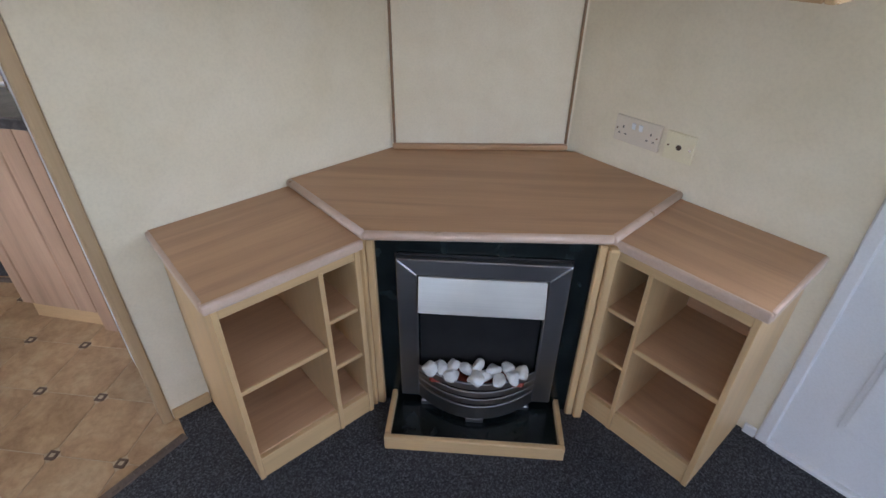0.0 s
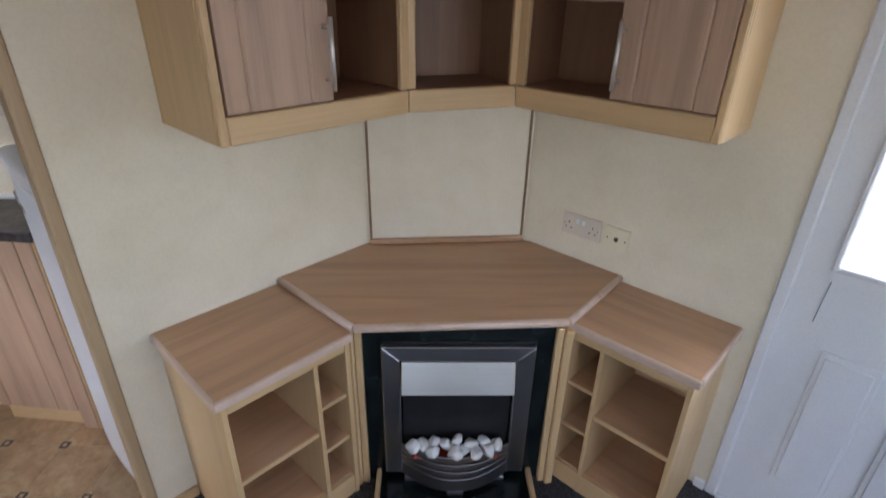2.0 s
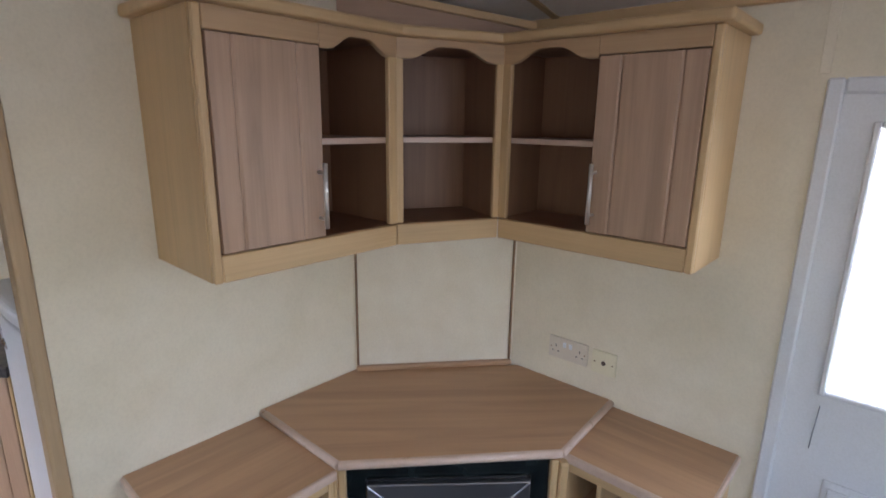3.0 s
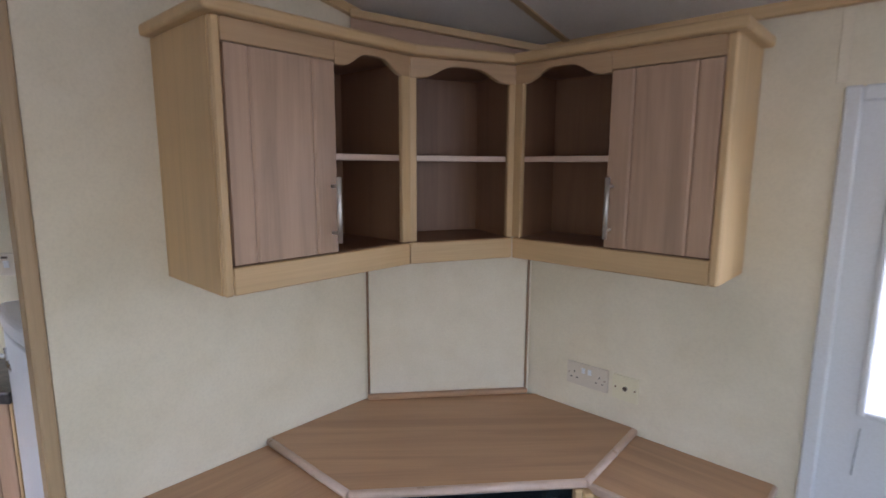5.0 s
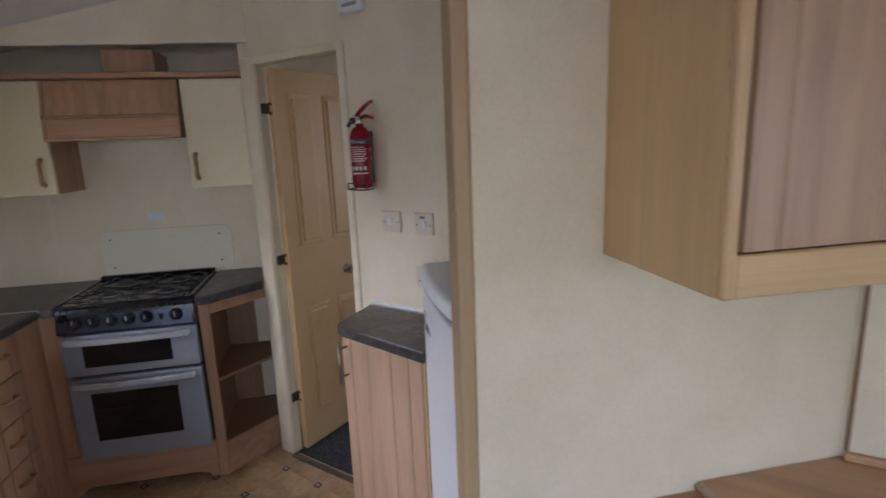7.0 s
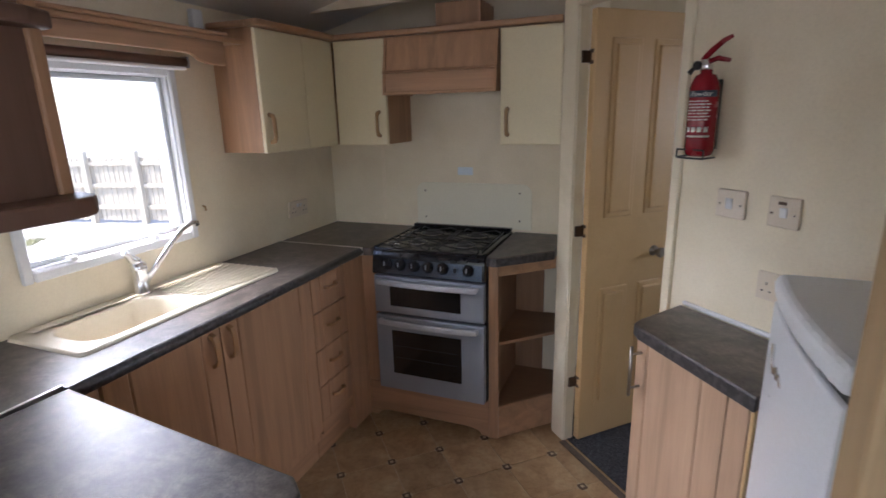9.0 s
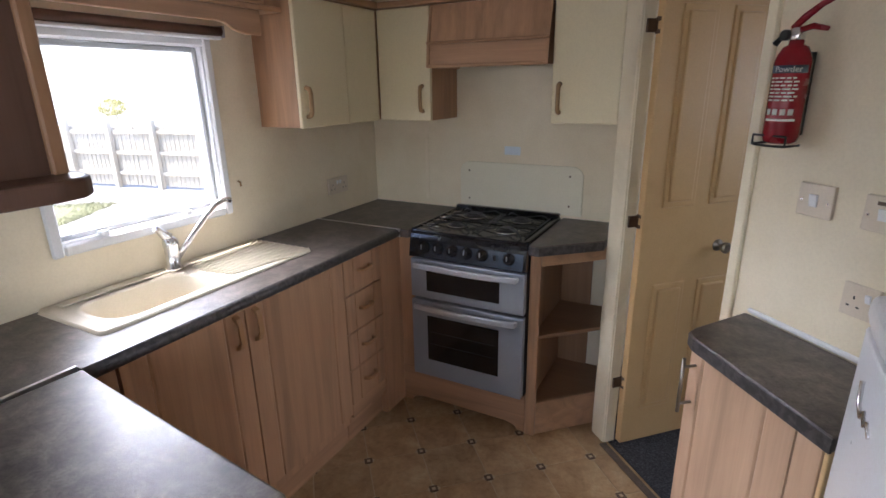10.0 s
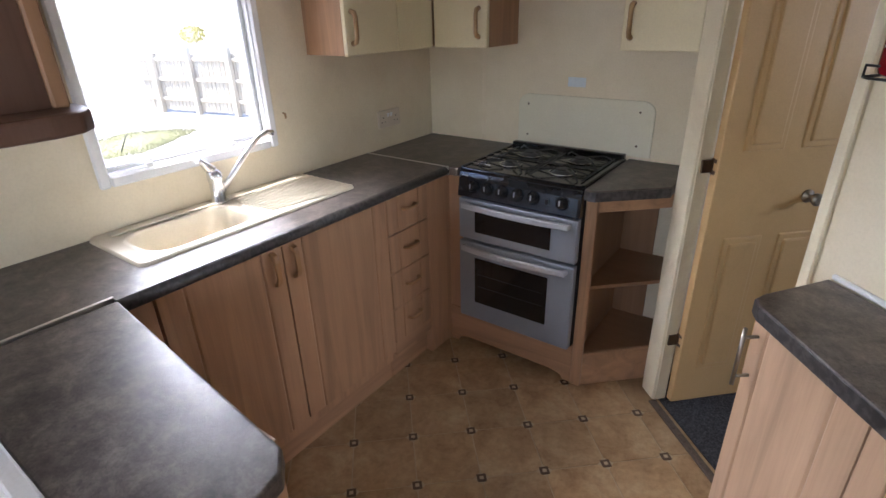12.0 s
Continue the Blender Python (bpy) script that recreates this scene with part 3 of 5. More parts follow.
def outer_door():
    d = thing("door_outer", at(XD, -1.75, 0), "white half-glazed outer door", "door")
    d["kind"] = "structure"
    fr = shape()
    for a, b in ((-1.357, -1.320), (-2.165, -2.128)):
        box(XD - 0.009, XD + 0.06, a, b, 0, 1.774, 0.005, fr)
    box(XD - 0.009, XD + 0.06, -2.128, -1.357, 1.736, 1.774, 0.005, fr)
    for a, b in ((-1.395, -1.357), (-2.128, -2.09)):
        box(XD + 0.042, XD + 0.06, a, b, 0.02, 1.736, 0.002, fr)
    box(XD + 0.042, XD + 0.06, -2.09, -1.395, 1.704, 1.736, 0.002, fr)
    part("door_frame", fr, WHITE, d, "white painted door frame")
    part("sill", box(XD - 0.012, XD + 0.09, -2.128, -1.357, 0, 0.018, 0.002), WHITE, d)
    leaf = wall_run("y", XD + 0.004, XD + 0.04, -2.1275, -1.3575, 0.022, 1.7355, [(-2.05, -1.435, 0.962, 1.662)])
    lf = part("leaf", leaf, WHITE, d)
    bm = shape()
    for a, b in ((-1.62, -1.475), (-1.825, -1.68), (-2.03, -1.885)):
        box(XD - 0.003, XD + 0.004, a, b, 0.205, 0.715, 0.004, bm, 2)
        box(XD - 0.008, XD - 0.003, a + 0.014, b - 0.014, 0.225, 0.695, 0.003, bm, 2)
    part("panels", bm, WHITE, lf)
    part("glazing_bead", bar_frame("y", XD - 0.004, XD + 0.01, -2.06, -1.425, 0.952, 1.672, 0.016), WHITE, lf)
    pane = part("pane", box(XD + 0.018, XD + 0.022, -2.05, -1.435, 0.962, 1.662, 0), PANE, lf)
    pane.visible_shadow = False
    part("pull_cord", tube([(XD + 0.002, -1.436, 0.92), (XD + 0.0, -1.432, 0.84), (XD + 0.001, -1.43, 0.79)], 0.0015, 6), GREY, d)


outer_door()


# ---- fireplace corner ----
def ab(a, b):
    """Distances from the corner along the two walls, in the across-corner frame."""
    return ((a - b) * R2, (a + b) * R2)


def shelf_unit(frame_m, s, label):
    """Low open shelf unit with a column of pigeonholes; s is 1 or -1 for the two walls."""
    u = thing("shelf_unit", frame_m @ at(s * 1.08, 0.2, 0), label, "shelf unit", "shelf units beside the fire", world=False)
    # the unit on the door wall is a little shorter and shallower
    fit = (1.005, 1.03) if s > 0 else (0.966, 0.88)
    LOCAL[u.name] = at(-s * 1.08, -0.2, 0) @ Matrix.Diagonal((*fit, 0.985, 1))

    def bx(p, q, *r, **k):
        return box(min(s * p, s * q), max(s * p, s * q), *r, **k)
    part("side_panel", bx(1.256, 1.272, 0.0, 0.388, 0, 0.672), BEECH, u)
    part("side_panel", bx(0.872, 0.888, 0.0, 0.388, 0, 0.672), BEECH, u)
    part("divider", bx(0.985, 1.0, 0.03, 0.388, 0.0, 0.64), BEECH, u)
    part("rail", bx(0.888, 1.256, 0.370, 0.386, 0.632, 0.672), BEECH_X, u)
    part("plinth", bx(1.0, 1.256, 0.368, 0.384, 0, 0.088), BEECH_X, u)
    part("plinth", bx(0.888, 0.985, 0.368, 0.384, 0, 0.088), BEECH_X, u)
    part("bottom_board", bx(1.0, 1.256, 0.03, 0.368, 0.074, 0.09), INNER, u)
    part("bottom_board", bx(0.888, 0.985, 0.03, 0.368, 0.074, 0.09), INNER, u)
    sh = part("shelf", bx(1.0, 1.256, 0.03, 0.372, 0.354, 0.369), INNER, u)
    part("edge_strip", bx(1.0, 1.256, 0.372, 0.378, 0.353, 0.37), BEECH_X, sh)
    for z in (0.272, 0.456):
        sh = part("shelf", bx(0.888, 0.985, 0.03, 0.370, z - 0.012, z), INNER, u)
        part("edge_strip", bx(0.888, 0.985, 0.370, 0.376, z - 0.013, z + 0.001), BEECH_X, sh)
    part("back_panel", bx(1.0, 1.256, 0.022, 0.03, 0.09, 0.58 if s > 0 else 0.44), INNER, u)
    part("back_panel", bx(0.888, 0.93, 0.022, 0.03, 0.09, 0.60), INNER_Z, u)
    # worktop with a rolled front edge
    t = part("top", bx(0.866, 1.284, 0.0, 0.400, 0.674, 0.700, b=0.002), TOP, u, "brown wood-grain top")
    part("rolled_edge", bx(0.868, 1.29, 0.392, 0.408, 0.672, 0.7012, b=0.007, seg=3), LIP, t, "pinkish rolled edge")
    part("rolled_edge", bx(1.278, 1.292, 0.004, 0.392, 0.672, 0.7012, b=0.006, seg=3), LIP, t)
    return u


shelf_unit(CORNER_L, 1, "low beech-effect open shelf unit beside the fire, against the partition")
shelf_unit(CORNER_R, -1, "low beech-effect open shelf unit beside the fire, near the outer door")


def fire_unit():
    f = thing("fire_surround", CORNER_D @ at(0, 0.85, 0), "corner fire surround with black marble-effect board and wood top", "fireplace", world=False)
    LOCAL[f.name] = at(0, -0.85, 0) @ Matrix.Diagonal((1, 1, 0.985, 1))
    pts = [ab(0.868, 0.0), ab(0.862, 0.412), ab(0.378, 0.848), ab(0.0, 0.832), ab(0.0, 0.44), ab(0.44, 0.0)]
    t = part("mantel_top", prism(pts, 0.6985, 0.724, 0.006, None, 3), TOP, f, "brown wood-grain corner top")
    for p, q in ((ab(0.868, 0.004), ab(0.864, 0.412)), (ab(0.864, 0.412), ab(0.378, 0.850)), (ab(0.378, 0.850), ab(0.004, 0.832))):
        p, q = Vector((*p, 0.7115)), Vector((*q, 0.7115))
        part("rolled_edge", tube([p, q], 0.0132, 10), LIP, t, "pinkish rolled edge")
    part("surround_board", box(-0.31, 0.31, 0.838, 0.852, 0.0, 0.698, 0.001), MARBLE, f, "black-green marble-effect board")
    for s in (-1, 1):
        bm = box(s * 0.317 - 0.012, s * 0.317 + 0.012, 0.838, 0.872, 0, 0.69, 0.004)
        box(s * 0.343 - 0.014, s * 0.343 + 0.014, 0.845, 0.884, 0, 0.685, 0.005, bm)
        part("moulding", bm, BEECH, f, "beech-effect upright moulding")
    # hearth with a raised wooden lip
    part("hearth_slab", box(-0.262, 0.262, 0.852, 1.032, 0, 0.032, 0.001), MARBLE, f)
    part("hearth_lip", box(-0.278, 0.278, 1.032, 1.05, 0, 0.058, 0.003), BEECH_X, f)
    for s in (-1, 1):
        part("hearth_lip", box(s * 0.270 - 0.008, s * 0.270 + 0.008, 0.854, 1.031, 0, 0.058, 0.003), BEECH_X, f)
    return f


fire_unit()


def electric_fire():
    e = thing("electric_fire", CORNER_D @ at(0, 0.86, 0.032), "inset electric fire with dark steel frame", "electric fire", world=False)
    LOCAL[e.name] = at(0, -0.86, -0.032)
    # mitred frame
    fr = shape()
    X, x, Z, z, z0 = 0.244, 0.186, 0.612, 0.558, 0.06
    for pts in ([(-X, Z), (X, Z), (x, z), (-x, z)], [(-X, z0), (-X, Z), (-x, z), (-x, z0)], [(X, z0), (x, z0), (x, z), (X, Z)]):
        slab(pts, 0.855, 0.878, 0.003, fr)
    part("frame", fr, STEEL, e, "dark brushed steel frame")
    part("trim_lip", bar_frame("x", 0.853, 0.858, -X - 0.006, X + 0.006, 0.08, Z + 0.008, 0.01), BLACK, e)
    # recess drawn as a dark box standing on the board
    bm = box(-0.18, 0.18, 0.8535, 0.857, 0.06, 0.57, 0)
    part("back", bm, BLACK, e)
    hood = slab([(0.860, 0.447), (0.914, 0.449), (0.880, 0.557), (0.860, 0.557)], -0.182, 0.182, 0.002, None, "x")
    part("hood", hood, BRIGHT, e, "bright polished steel hood")
    part("ember_bed", box(-0.15, 0.15, 0.858, 0.918, 0.164, 0.180, 0.008), EMBER, e, "red ember bed")
    # bowed fret of steel bars
    def bowed(z0, z1, r, w, mat, name, thick=0.006):
        bm = shape()
        n = 14
        pts = [(w * (2 * i / n - 1), 0.868 + r * (1 - (2 * i / n - 1) ** 2)) for i in range(n + 1)]
        outline = pts + [(px, py - thick) for px, py in reversed(pts)]
        return part(name, prism(outline, z0, z1, 0.0012), mat, e)
    bowed(0.176, 0.202, 0.078, 0.200, STEEL, "fret_bar")
    bowed(0.147, 0.171, 0.082, 0.198, STEEL, "fret_bar")
    bowed(0.118, 0.142, 0.086, 0.196, STEEL, "fret_bar")
    bowed(0.056, 0.113, 0.090, 0.194, STEEL, "fret_apron", 0.008)
    bowed(0.06, 0.198, 0.070, 0.18, BLACK, "fret_back", 0.004)
    for c in (-0.15, 0.0, 0.15):
        y = 0.868 + 0.086 * (1 - (c / 0.178) ** 2)
        part("foot", box(c - 0.028, c + 0.028, y - 0.012, y, 0.0325, 0.052, 0.002), STEEL, e)
    return e


electric_fire()


def pebble(v, u, z, r, k):
    random.seed(k)
    bm = bmesh.new()
    bmesh.ops.create_icosphere(bm, subdivisions=3, radius=1)
    a, b, c = r * random.uniform(0.95, 1.2), r * random.uniform(0.75, 0.95), r * random.uniform(0.75, 1.0)
    o = Vector((k * 3.1, 7.7, k))
    for p in bm.verts:
        p.co *= 1 + 0.34 * noise.noise(p.co * 1.15 + o) + 0.08 * noise.noise(p.co * 3.0 + o)
        p.co = Vector((p.co.x * a, p.co.y * b, p.co.z * c))
    bmesh.ops.rotate(bm, verts=bm.verts, matrix=Euler((random.uniform(-0.4, 0.4), random.uniform(-0.5, 0.5), random.uniform(0, 3))).to_matrix())
    for f in bm.faces:
        f.smooth = True
    ob = new("pebble", mesh_of("pebble", bm, PEBBLE))
    ob.matrix_world = CORNER_D @ at(-v, u, z + 0.032)
    tagged(ob, "white smooth decorative pebble on the fire's ember bed", "pebble", "pebbles on the fire")


for k, (v, u, z, r) in enumerate([(-0.145, 0.90, 0.180, 0.026), (-0.112, 0.89, 0.176, 0.022), (-0.08, 0.915, 0.172, 0.024), (-0.074, 0.884, 0.184, 0.024), (-0.035, 0.888, 0.180, 0.022),
                                  (0.0, 0.922, 0.172, 0.027), (0.006, 0.884, 0.196, 0.021), (0.052, 0.89, 0.180, 0.024), (0.07, 0.922, 0.172, 0.026), (0.098, 0.885, 0.184, 0.022),
                                  (0.112, 0.912, 0.176, 0.024), (0.142, 0.893, 0.179, 0.025), (-0.002, 0.895, 0.172, 0.02), (0.03, 0.905, 0.170, 0.02)]):
    pebble(v, u, z, r, k + 1)


def flue_panel():
    # it spans the corner from wall to wall, a little off the diagonal
    a, b = Vector((XD - 0.474, YP, 0)), Vector((XD, YP - 0.408, 0))
    m, run = (a + b) / 2, a - b
    frame_m = at(m.x, m.y, 0, math.degrees(math.atan2(run.y, run.x))) @ at(0, -0.311, 0)
    p = thing("fire_corner_cladding", frame_m @ at(0, 0.32, 0.714), "cream corner panel with brown edge strips and wood ledge", "panel", world=False)
    LOCAL[p.name] = at(0, -0.32, -0.714)
    u = 0.440 * math.sqrt(0.5)
    part("board", box(-u, u, u - 0.006, u + 0.004, 0.714, 1.300, 0), PAPER_PANEL, p)
    for s in (-1, 1):
        part("edge_strip", box(s * (u - 0.012) - 0.0045, s * (u - 0.012) + 0.0045, u + 0.004, u + 0.012, 0.733, 1.296, 0.002), STRIP, p, "brown wood edge strip")
    part("ledge", box(-u + 0.006, u - 0.006, u + 0.004, u + 0.026, 0.7135, 0.733, 0.005, None, 2), TOP, p, "wood ledge strip")
    # wood board that fills the corner up to the ceiling
    h = 0.338
    zl, zh = ceiling_z(XD), ceiling_z(XD - 2 * h * R2)
    bm = slab([(-h, 1.90), (h, 1.90), (h, zh - 0.004), (-h, zl - 0.004)], h - 0.006, h + 0.006, 0)
    part("head_board", bm, DOORWOOD_X, p, "wood board over the corner")
    bm = slab([(-h, zl - 0.03), (h, zh - 0.03), (h, zh - 0.004), (-h, zl - 0.004)], h + 0.006, h + 0.026, 0.003)
    part("head_trim", bm, BEECH_X, p)


flue_panel()


def arch_outline(x0, x1, top, low, high, n=12):
    """A valance with a shallow ogee arch cut from its lower edge."""
    w = x1 - x0
    pts = [(x0, top), (x0, low)]
    for i in range(n + 1):
        f = i / n
        c = 0.5 - 0.5 * math.cos(min(1, max(0, (f if f < 0.5 else 1 - f) * 2.6)) * math.pi)
        pts.append((x0 + w * (0.1 + 0.8 * f), low + (high - low) * c))
    return pts + [(x1, low), (x1, top)]


def grooved_door(x0, x1, y0, y1, z0, z1, grooves):
    """One door board with upright V-grooves cut into its face."""
    pts = [(x0, y0), (x1, y0), (x1, y1)]
    for g in reversed(grooves):
        pts += [(g + 0.0055, y1), (g, y1 - 0.005), (g - 0.0055, y1)]
    return prism(pts + [(x0, y1)], z0, z1, 0.0008)


ZB, ZD0, ZD1, ZR, ZT = 1.282, 1.350, 1.832, 1.886, 1.916
# along each wall from the corner: niche post, door edge, outer end; then the depth
CAB_L = (0.556, 0.826, 1.130, 0.338)
CAB_R = (0.486, 0.808, 1.106, 0.250)


def wall_cabinet(frame_m, s, label):
    """Wall cabinet with one door and one open arched niche."""
    c = thing("wall_cabinet", frame_m @ at(s * 0.84, 0.17, ZB), label, "wall cabinet", "corner wall cabinets", world=False)
    LOCAL[c.name] = at(-s * 0.84, -0.17, -ZB)
    i, d, o, f = CAB_L if s > 0 else CAB_R

    def bx(p, q, *r, **k):
        return box(min(s * p, s * q), max(s * p, s * q), *r, **k)
    part("end_panel", bx(o - 0.016, o, 0, f - 0.018, ZB, ZR), BEECH, c, "pale beech-effect end panel")
    part("front_post", bx(o - 0.022, o, f - 0.018, f, ZB, ZR, b=0.004), BEECH, c)
    # boards inside the niche carry its shade in their wood colour
    part("divider", bx(d - 0.012, d + 0.004, 0.01, f - 0.02, ZD0 - 0.01, ZR), NICHE_SHADED_Z, c)
    part("inner_side", bx(i, i + 0.005, 0.01, f - 0.02, ZD0 - 0.01, ZR), NICHE_SHADED_Z, c)
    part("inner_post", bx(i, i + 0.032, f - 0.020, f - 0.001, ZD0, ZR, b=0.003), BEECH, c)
    part("base", bx(i, o - 0.016, 0.004, f - 0.018, ZD0 - 0.016, ZD0 - 0.002), NICHE_SHADED, c)
    part("top_board", bx(i, o - 0.016, 0.004, f - 0.018, ZR - 0.016, ZR - 0.001), NICHE_SHADED, c)
    part("back_panel", bx(i, o - 0.016, 0.002, 0.01, ZD0 - 0.016, ZR), NICHE_SHADED_Z, c)
    sh = part("shelf", bx(i + 0.005, d - 0.012, 0.01, f - 0.032, 1.592, 1.607), NICHE_SHADED, c)
    part("edge_strip", bx(i + 0.005, d - 0.012, f - 0.032, f - 0.025, 1.591, 1.608), LIP, sh)
    part("bottom_rail", bx(i + 0.004, o - 0.022, f - 0.019, f - 0.001, ZB, ZD0 - 0.003, b=0.003), BEECH_X, c)
    arch = arch_outline(i + 0.004, d - 0.006, ZR, ZD1 - 0.004, ZD1 + 0.034)
    part("valance", slab([(s * x, z) for x, z in arch], f - 0.018, f, 0.002), VALANCE, c, "arched valance board")
    part("top_rail", bx(d - 0.006, o - 0.022, f - 0.018, f, ZD1 + 0.004, ZR, b=0.002), VALANCE, c)
    g = sorted((s * (d + 0.062), s * (o - 0.080)))
    lo, hi = sorted((s * d, s * (o - 0.024)))
    door = part("door", grooved_door(lo, hi, f - 0.016, f + 0.006, ZD0 + 0.003, ZD1, g), DOORWOOD, c, "rosy oak-effect grooved door")
    x = s * (d + 0.016)
    h = tube([(x, f + 0.036, 1.380), (x, f + 0.036, 1.548)], 0.0062, 12)
    for z in (1.404, 1.524):
        tube([(x, f + 0.006, z), (x, f + 0.036, z)], 0.0045, 8, h)
    part("handle", h, NICKEL, door, "satin nickel bar handle")
    # cornice slab with a rounded nose
    pts = [(s * (o + 0.026), 0.0), (s * (o + 0.026), f + 0.030), (s * (i - 0.004), f + 0.030), (s * (i - 0.02), f - 0.04), (s * (i - 0.02), 0.0)]
    part("cornice", prism(pts if s < 0 else pts[::-1], ZR, ZT, 0.009, None, 3), BEECH_X, c, "rounded pale cornice")
    return c


wall_cabinet(CORNER_L, 1, "rosy oak-effect wall cabinet with open niche, on the partition")
wall_cabinet(CORNER_R, -1, "rosy oak-effect wall cabinet with open niche, on the door wall")


def corner_cabinet():
    # it spans from the end of one wall cabinet to the other
    p, q = Vector((XD - CAB_L[0], YP - CAB_L[3], 0)), Vector((XD - CAB_R[3], YP - CAB_R[0], 0))
    m, run = (p + q) / 2, p - q
    w, u = run.length / 2, 0.64
    frame_m = at(m.x, m.y, 0, math.degrees(math.atan2(run.y, run.x))) @ at(0, -u, 0)
    c = thing("corner_cabinet", frame_m @ at(0, 0.42, ZB), "open arched corner cabinet between two wall cabinets", "wall cabinet", "corner wall cabinets", world=False)
    LOCAL[c.name] = at(0, -0.42, -ZB)
    back = 0.38
    for s in (-1, 1):
        part("side_panel", box(s * w - 0.007, s * w + 0.007, back, u - 0.01, ZD0 - 0.012, ZR), NICHE_SHADED_Z, c)
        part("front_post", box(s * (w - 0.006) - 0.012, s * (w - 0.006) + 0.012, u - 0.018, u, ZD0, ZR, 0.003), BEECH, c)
    # inner boards again coloured dark for the shade in the niche
    part("back_panel", box(-w, w, back - 0.008, back, ZD0 - 0.012, ZR), NICHE_SHADED_Z, c)
    part("base", box(-w, w, back, u - 0.016, ZD0 - 0.016, ZD0 - 0.002), NICHE_SHADED, c)
    part("top_board", box(-w, w, back, u - 0.02, ZR - 0.016, ZR - 0.001), NICHE_SHADED, c)
    sh = part("shelf", box(-w + 0.007, w - 0.007, back + 0.001, u - 0.03, 1.592, 1.607), NICHE_SHADED, c)
    part("edge_strip", box(-w + 0.007, w - 0.007, u - 0.03, u - 0.023, 1.591, 1.608), LIP, sh)
    part("bottom_rail", box(-w - 0.004, w + 0.004, u - 0.018, u + 0.001, ZB, ZD0 - 0.003, 0.003), BEECH_X, c)
    part("valance", slab(arch_outline(-w - 0.004, w + 0.004, ZR, ZD1 - 0.004, ZD1 + 0.034), u - 0.018, u + 0.002, 0.002), VALANCE, c, "arched valance board")
    pts = [(w + 0.012, u + 0.030), (-w - 0.012, u + 0.030), (-w + 0.01, u - 0.08), (w - 0.01, u - 0.08)]
    part("cornice", prism(pts[::-1], ZR, ZT - 0.0005, 0.008, None, 3), BEECH_X, c, "rounded pale cornice")


corner_cabinet()


def socket_plate(name, m, w, h, label, category, mat, features):
    """A wall plate in its own frame: x along the wall, y out of it, z up, from its lower left."""
    p = thing(name, m, label, category, world=False)
    part("plate", box(0, w, 0, 0.011, 0, h, 0.003, None, 2), mat, p)
    for kind, x, z, a, b in features:
        if kind == "rocker":
            bm = slab([(z - b / 2, 0.008), (z + b / 2, 0.008), (z + b / 2, 0.0175), (z - b / 2, 0.013)], x - a / 2, x + a / 2, 0.0008, None, "x")
            bmesh.ops.transform(bm, matrix=Matrix(((1, 0, 0, 0), (0, 0, 1, 0), (0, 1, 0, 0), (0, 0, 0, 1))), verts=bm.verts)
            bmesh.ops.recalc_face_normals(bm, faces=bm.faces[:])
            part("rocker", bm, PVC, p, "white rocker switch")
        elif kind == "slot":
            part("pin_hole", box(x - a / 2, x + a / 2, 0.0108, 0.0114, z - b / 2, z + b / 2, 0), BLACK, p)
        elif kind == "screw":
            part("screw", lathe([(0.0032, 0), (0.0032, 0.001)], (x, 0.0108, z), 10, None, Euler((radians(-90), 0, 0)).to_matrix().to_4x4()), CHROME, p)
        elif kind == "neon":
            part("indicator", box(x - a / 2, x + a / 2, 0.0108, 0.0125, z - b / 2, z + b / 2, 0.0008), INSET, p)
        elif kind == "port":
            part("aerial_port", lathe([(0.008, 0), (0.008, 0.003), (0.004, 0.0032), (0.004, 0.001)], (x, 0.0108, z), 14, None, Euler((radians(-90), 0, 0)).to_matrix().to_4x4()), BRONZE, p)
    return p


def pins(x, z):
    return [("slot", x, z + 0.012, 0.004, 0.008), ("slot", x - 0.011, z - 0.009, 0.007, 0.004), ("slot", x + 0.011, z - 0.009, 0.007, 0.004)]


WALL_R = at(XD, 0, 0, 90)   # on the door wall, x along +y, y out into the room
socket_plate("double_socket", WALL_R @ at(-0.765, 0, 0.806), 0.155, 0.082, "cream double plug socket on the wall", "socket", SWITCH,
             pins(0.03, 0.036) + pins(0.125, 0.036) + [("rocker", 0.066, 0.058, 0.012, 0.02), ("rocker", 0.09, 0.058, 0.012, 0.02), ("screw", 0.01, 0.041, 0, 0), ("screw", 0.145, 0.041, 0, 0)])
socket_plate("aerial_socket", WALL_R @ at(-0.872, 0, 0.800), 0.09, 0.085, "ivory aerial socket on the wall", "socket", SWITCH2,
             [("port", 0.045, 0.043, 0, 0), ("screw", 0.012, 0.043, 0, 0), ("screw", 0.078, 0.043, 0, 0)])

# ---- kitchen ----
WT = 0.9


def bow_handle(x, y, z0, z1, out, mat, axis="x", parent=None, label=""):
    """An upright bow handle standing out along an axis."""
    o = Vector((out, 0, 0)) if axis == "x" else Vector((0, out, 0))
    p = Vector((x, y, 0))
    h = tube([p + Vector((0, 0, z0)), p + o * 0.75 + Vector((0, 0, z0 + 0.006)), p + o + Vector((0, 0, z0 + 0.02)), p + o + Vector((0, 0, z1 - 0.02)), p + o * 0.75 + Vector((0, 0, z1 - 0.006)), p + Vector((0, 0, z1))], [0.010, 0.010, 0.0085, 0.0085, 0.010, 0.010], 8)
    return part("handle", h, mat, parent, label)


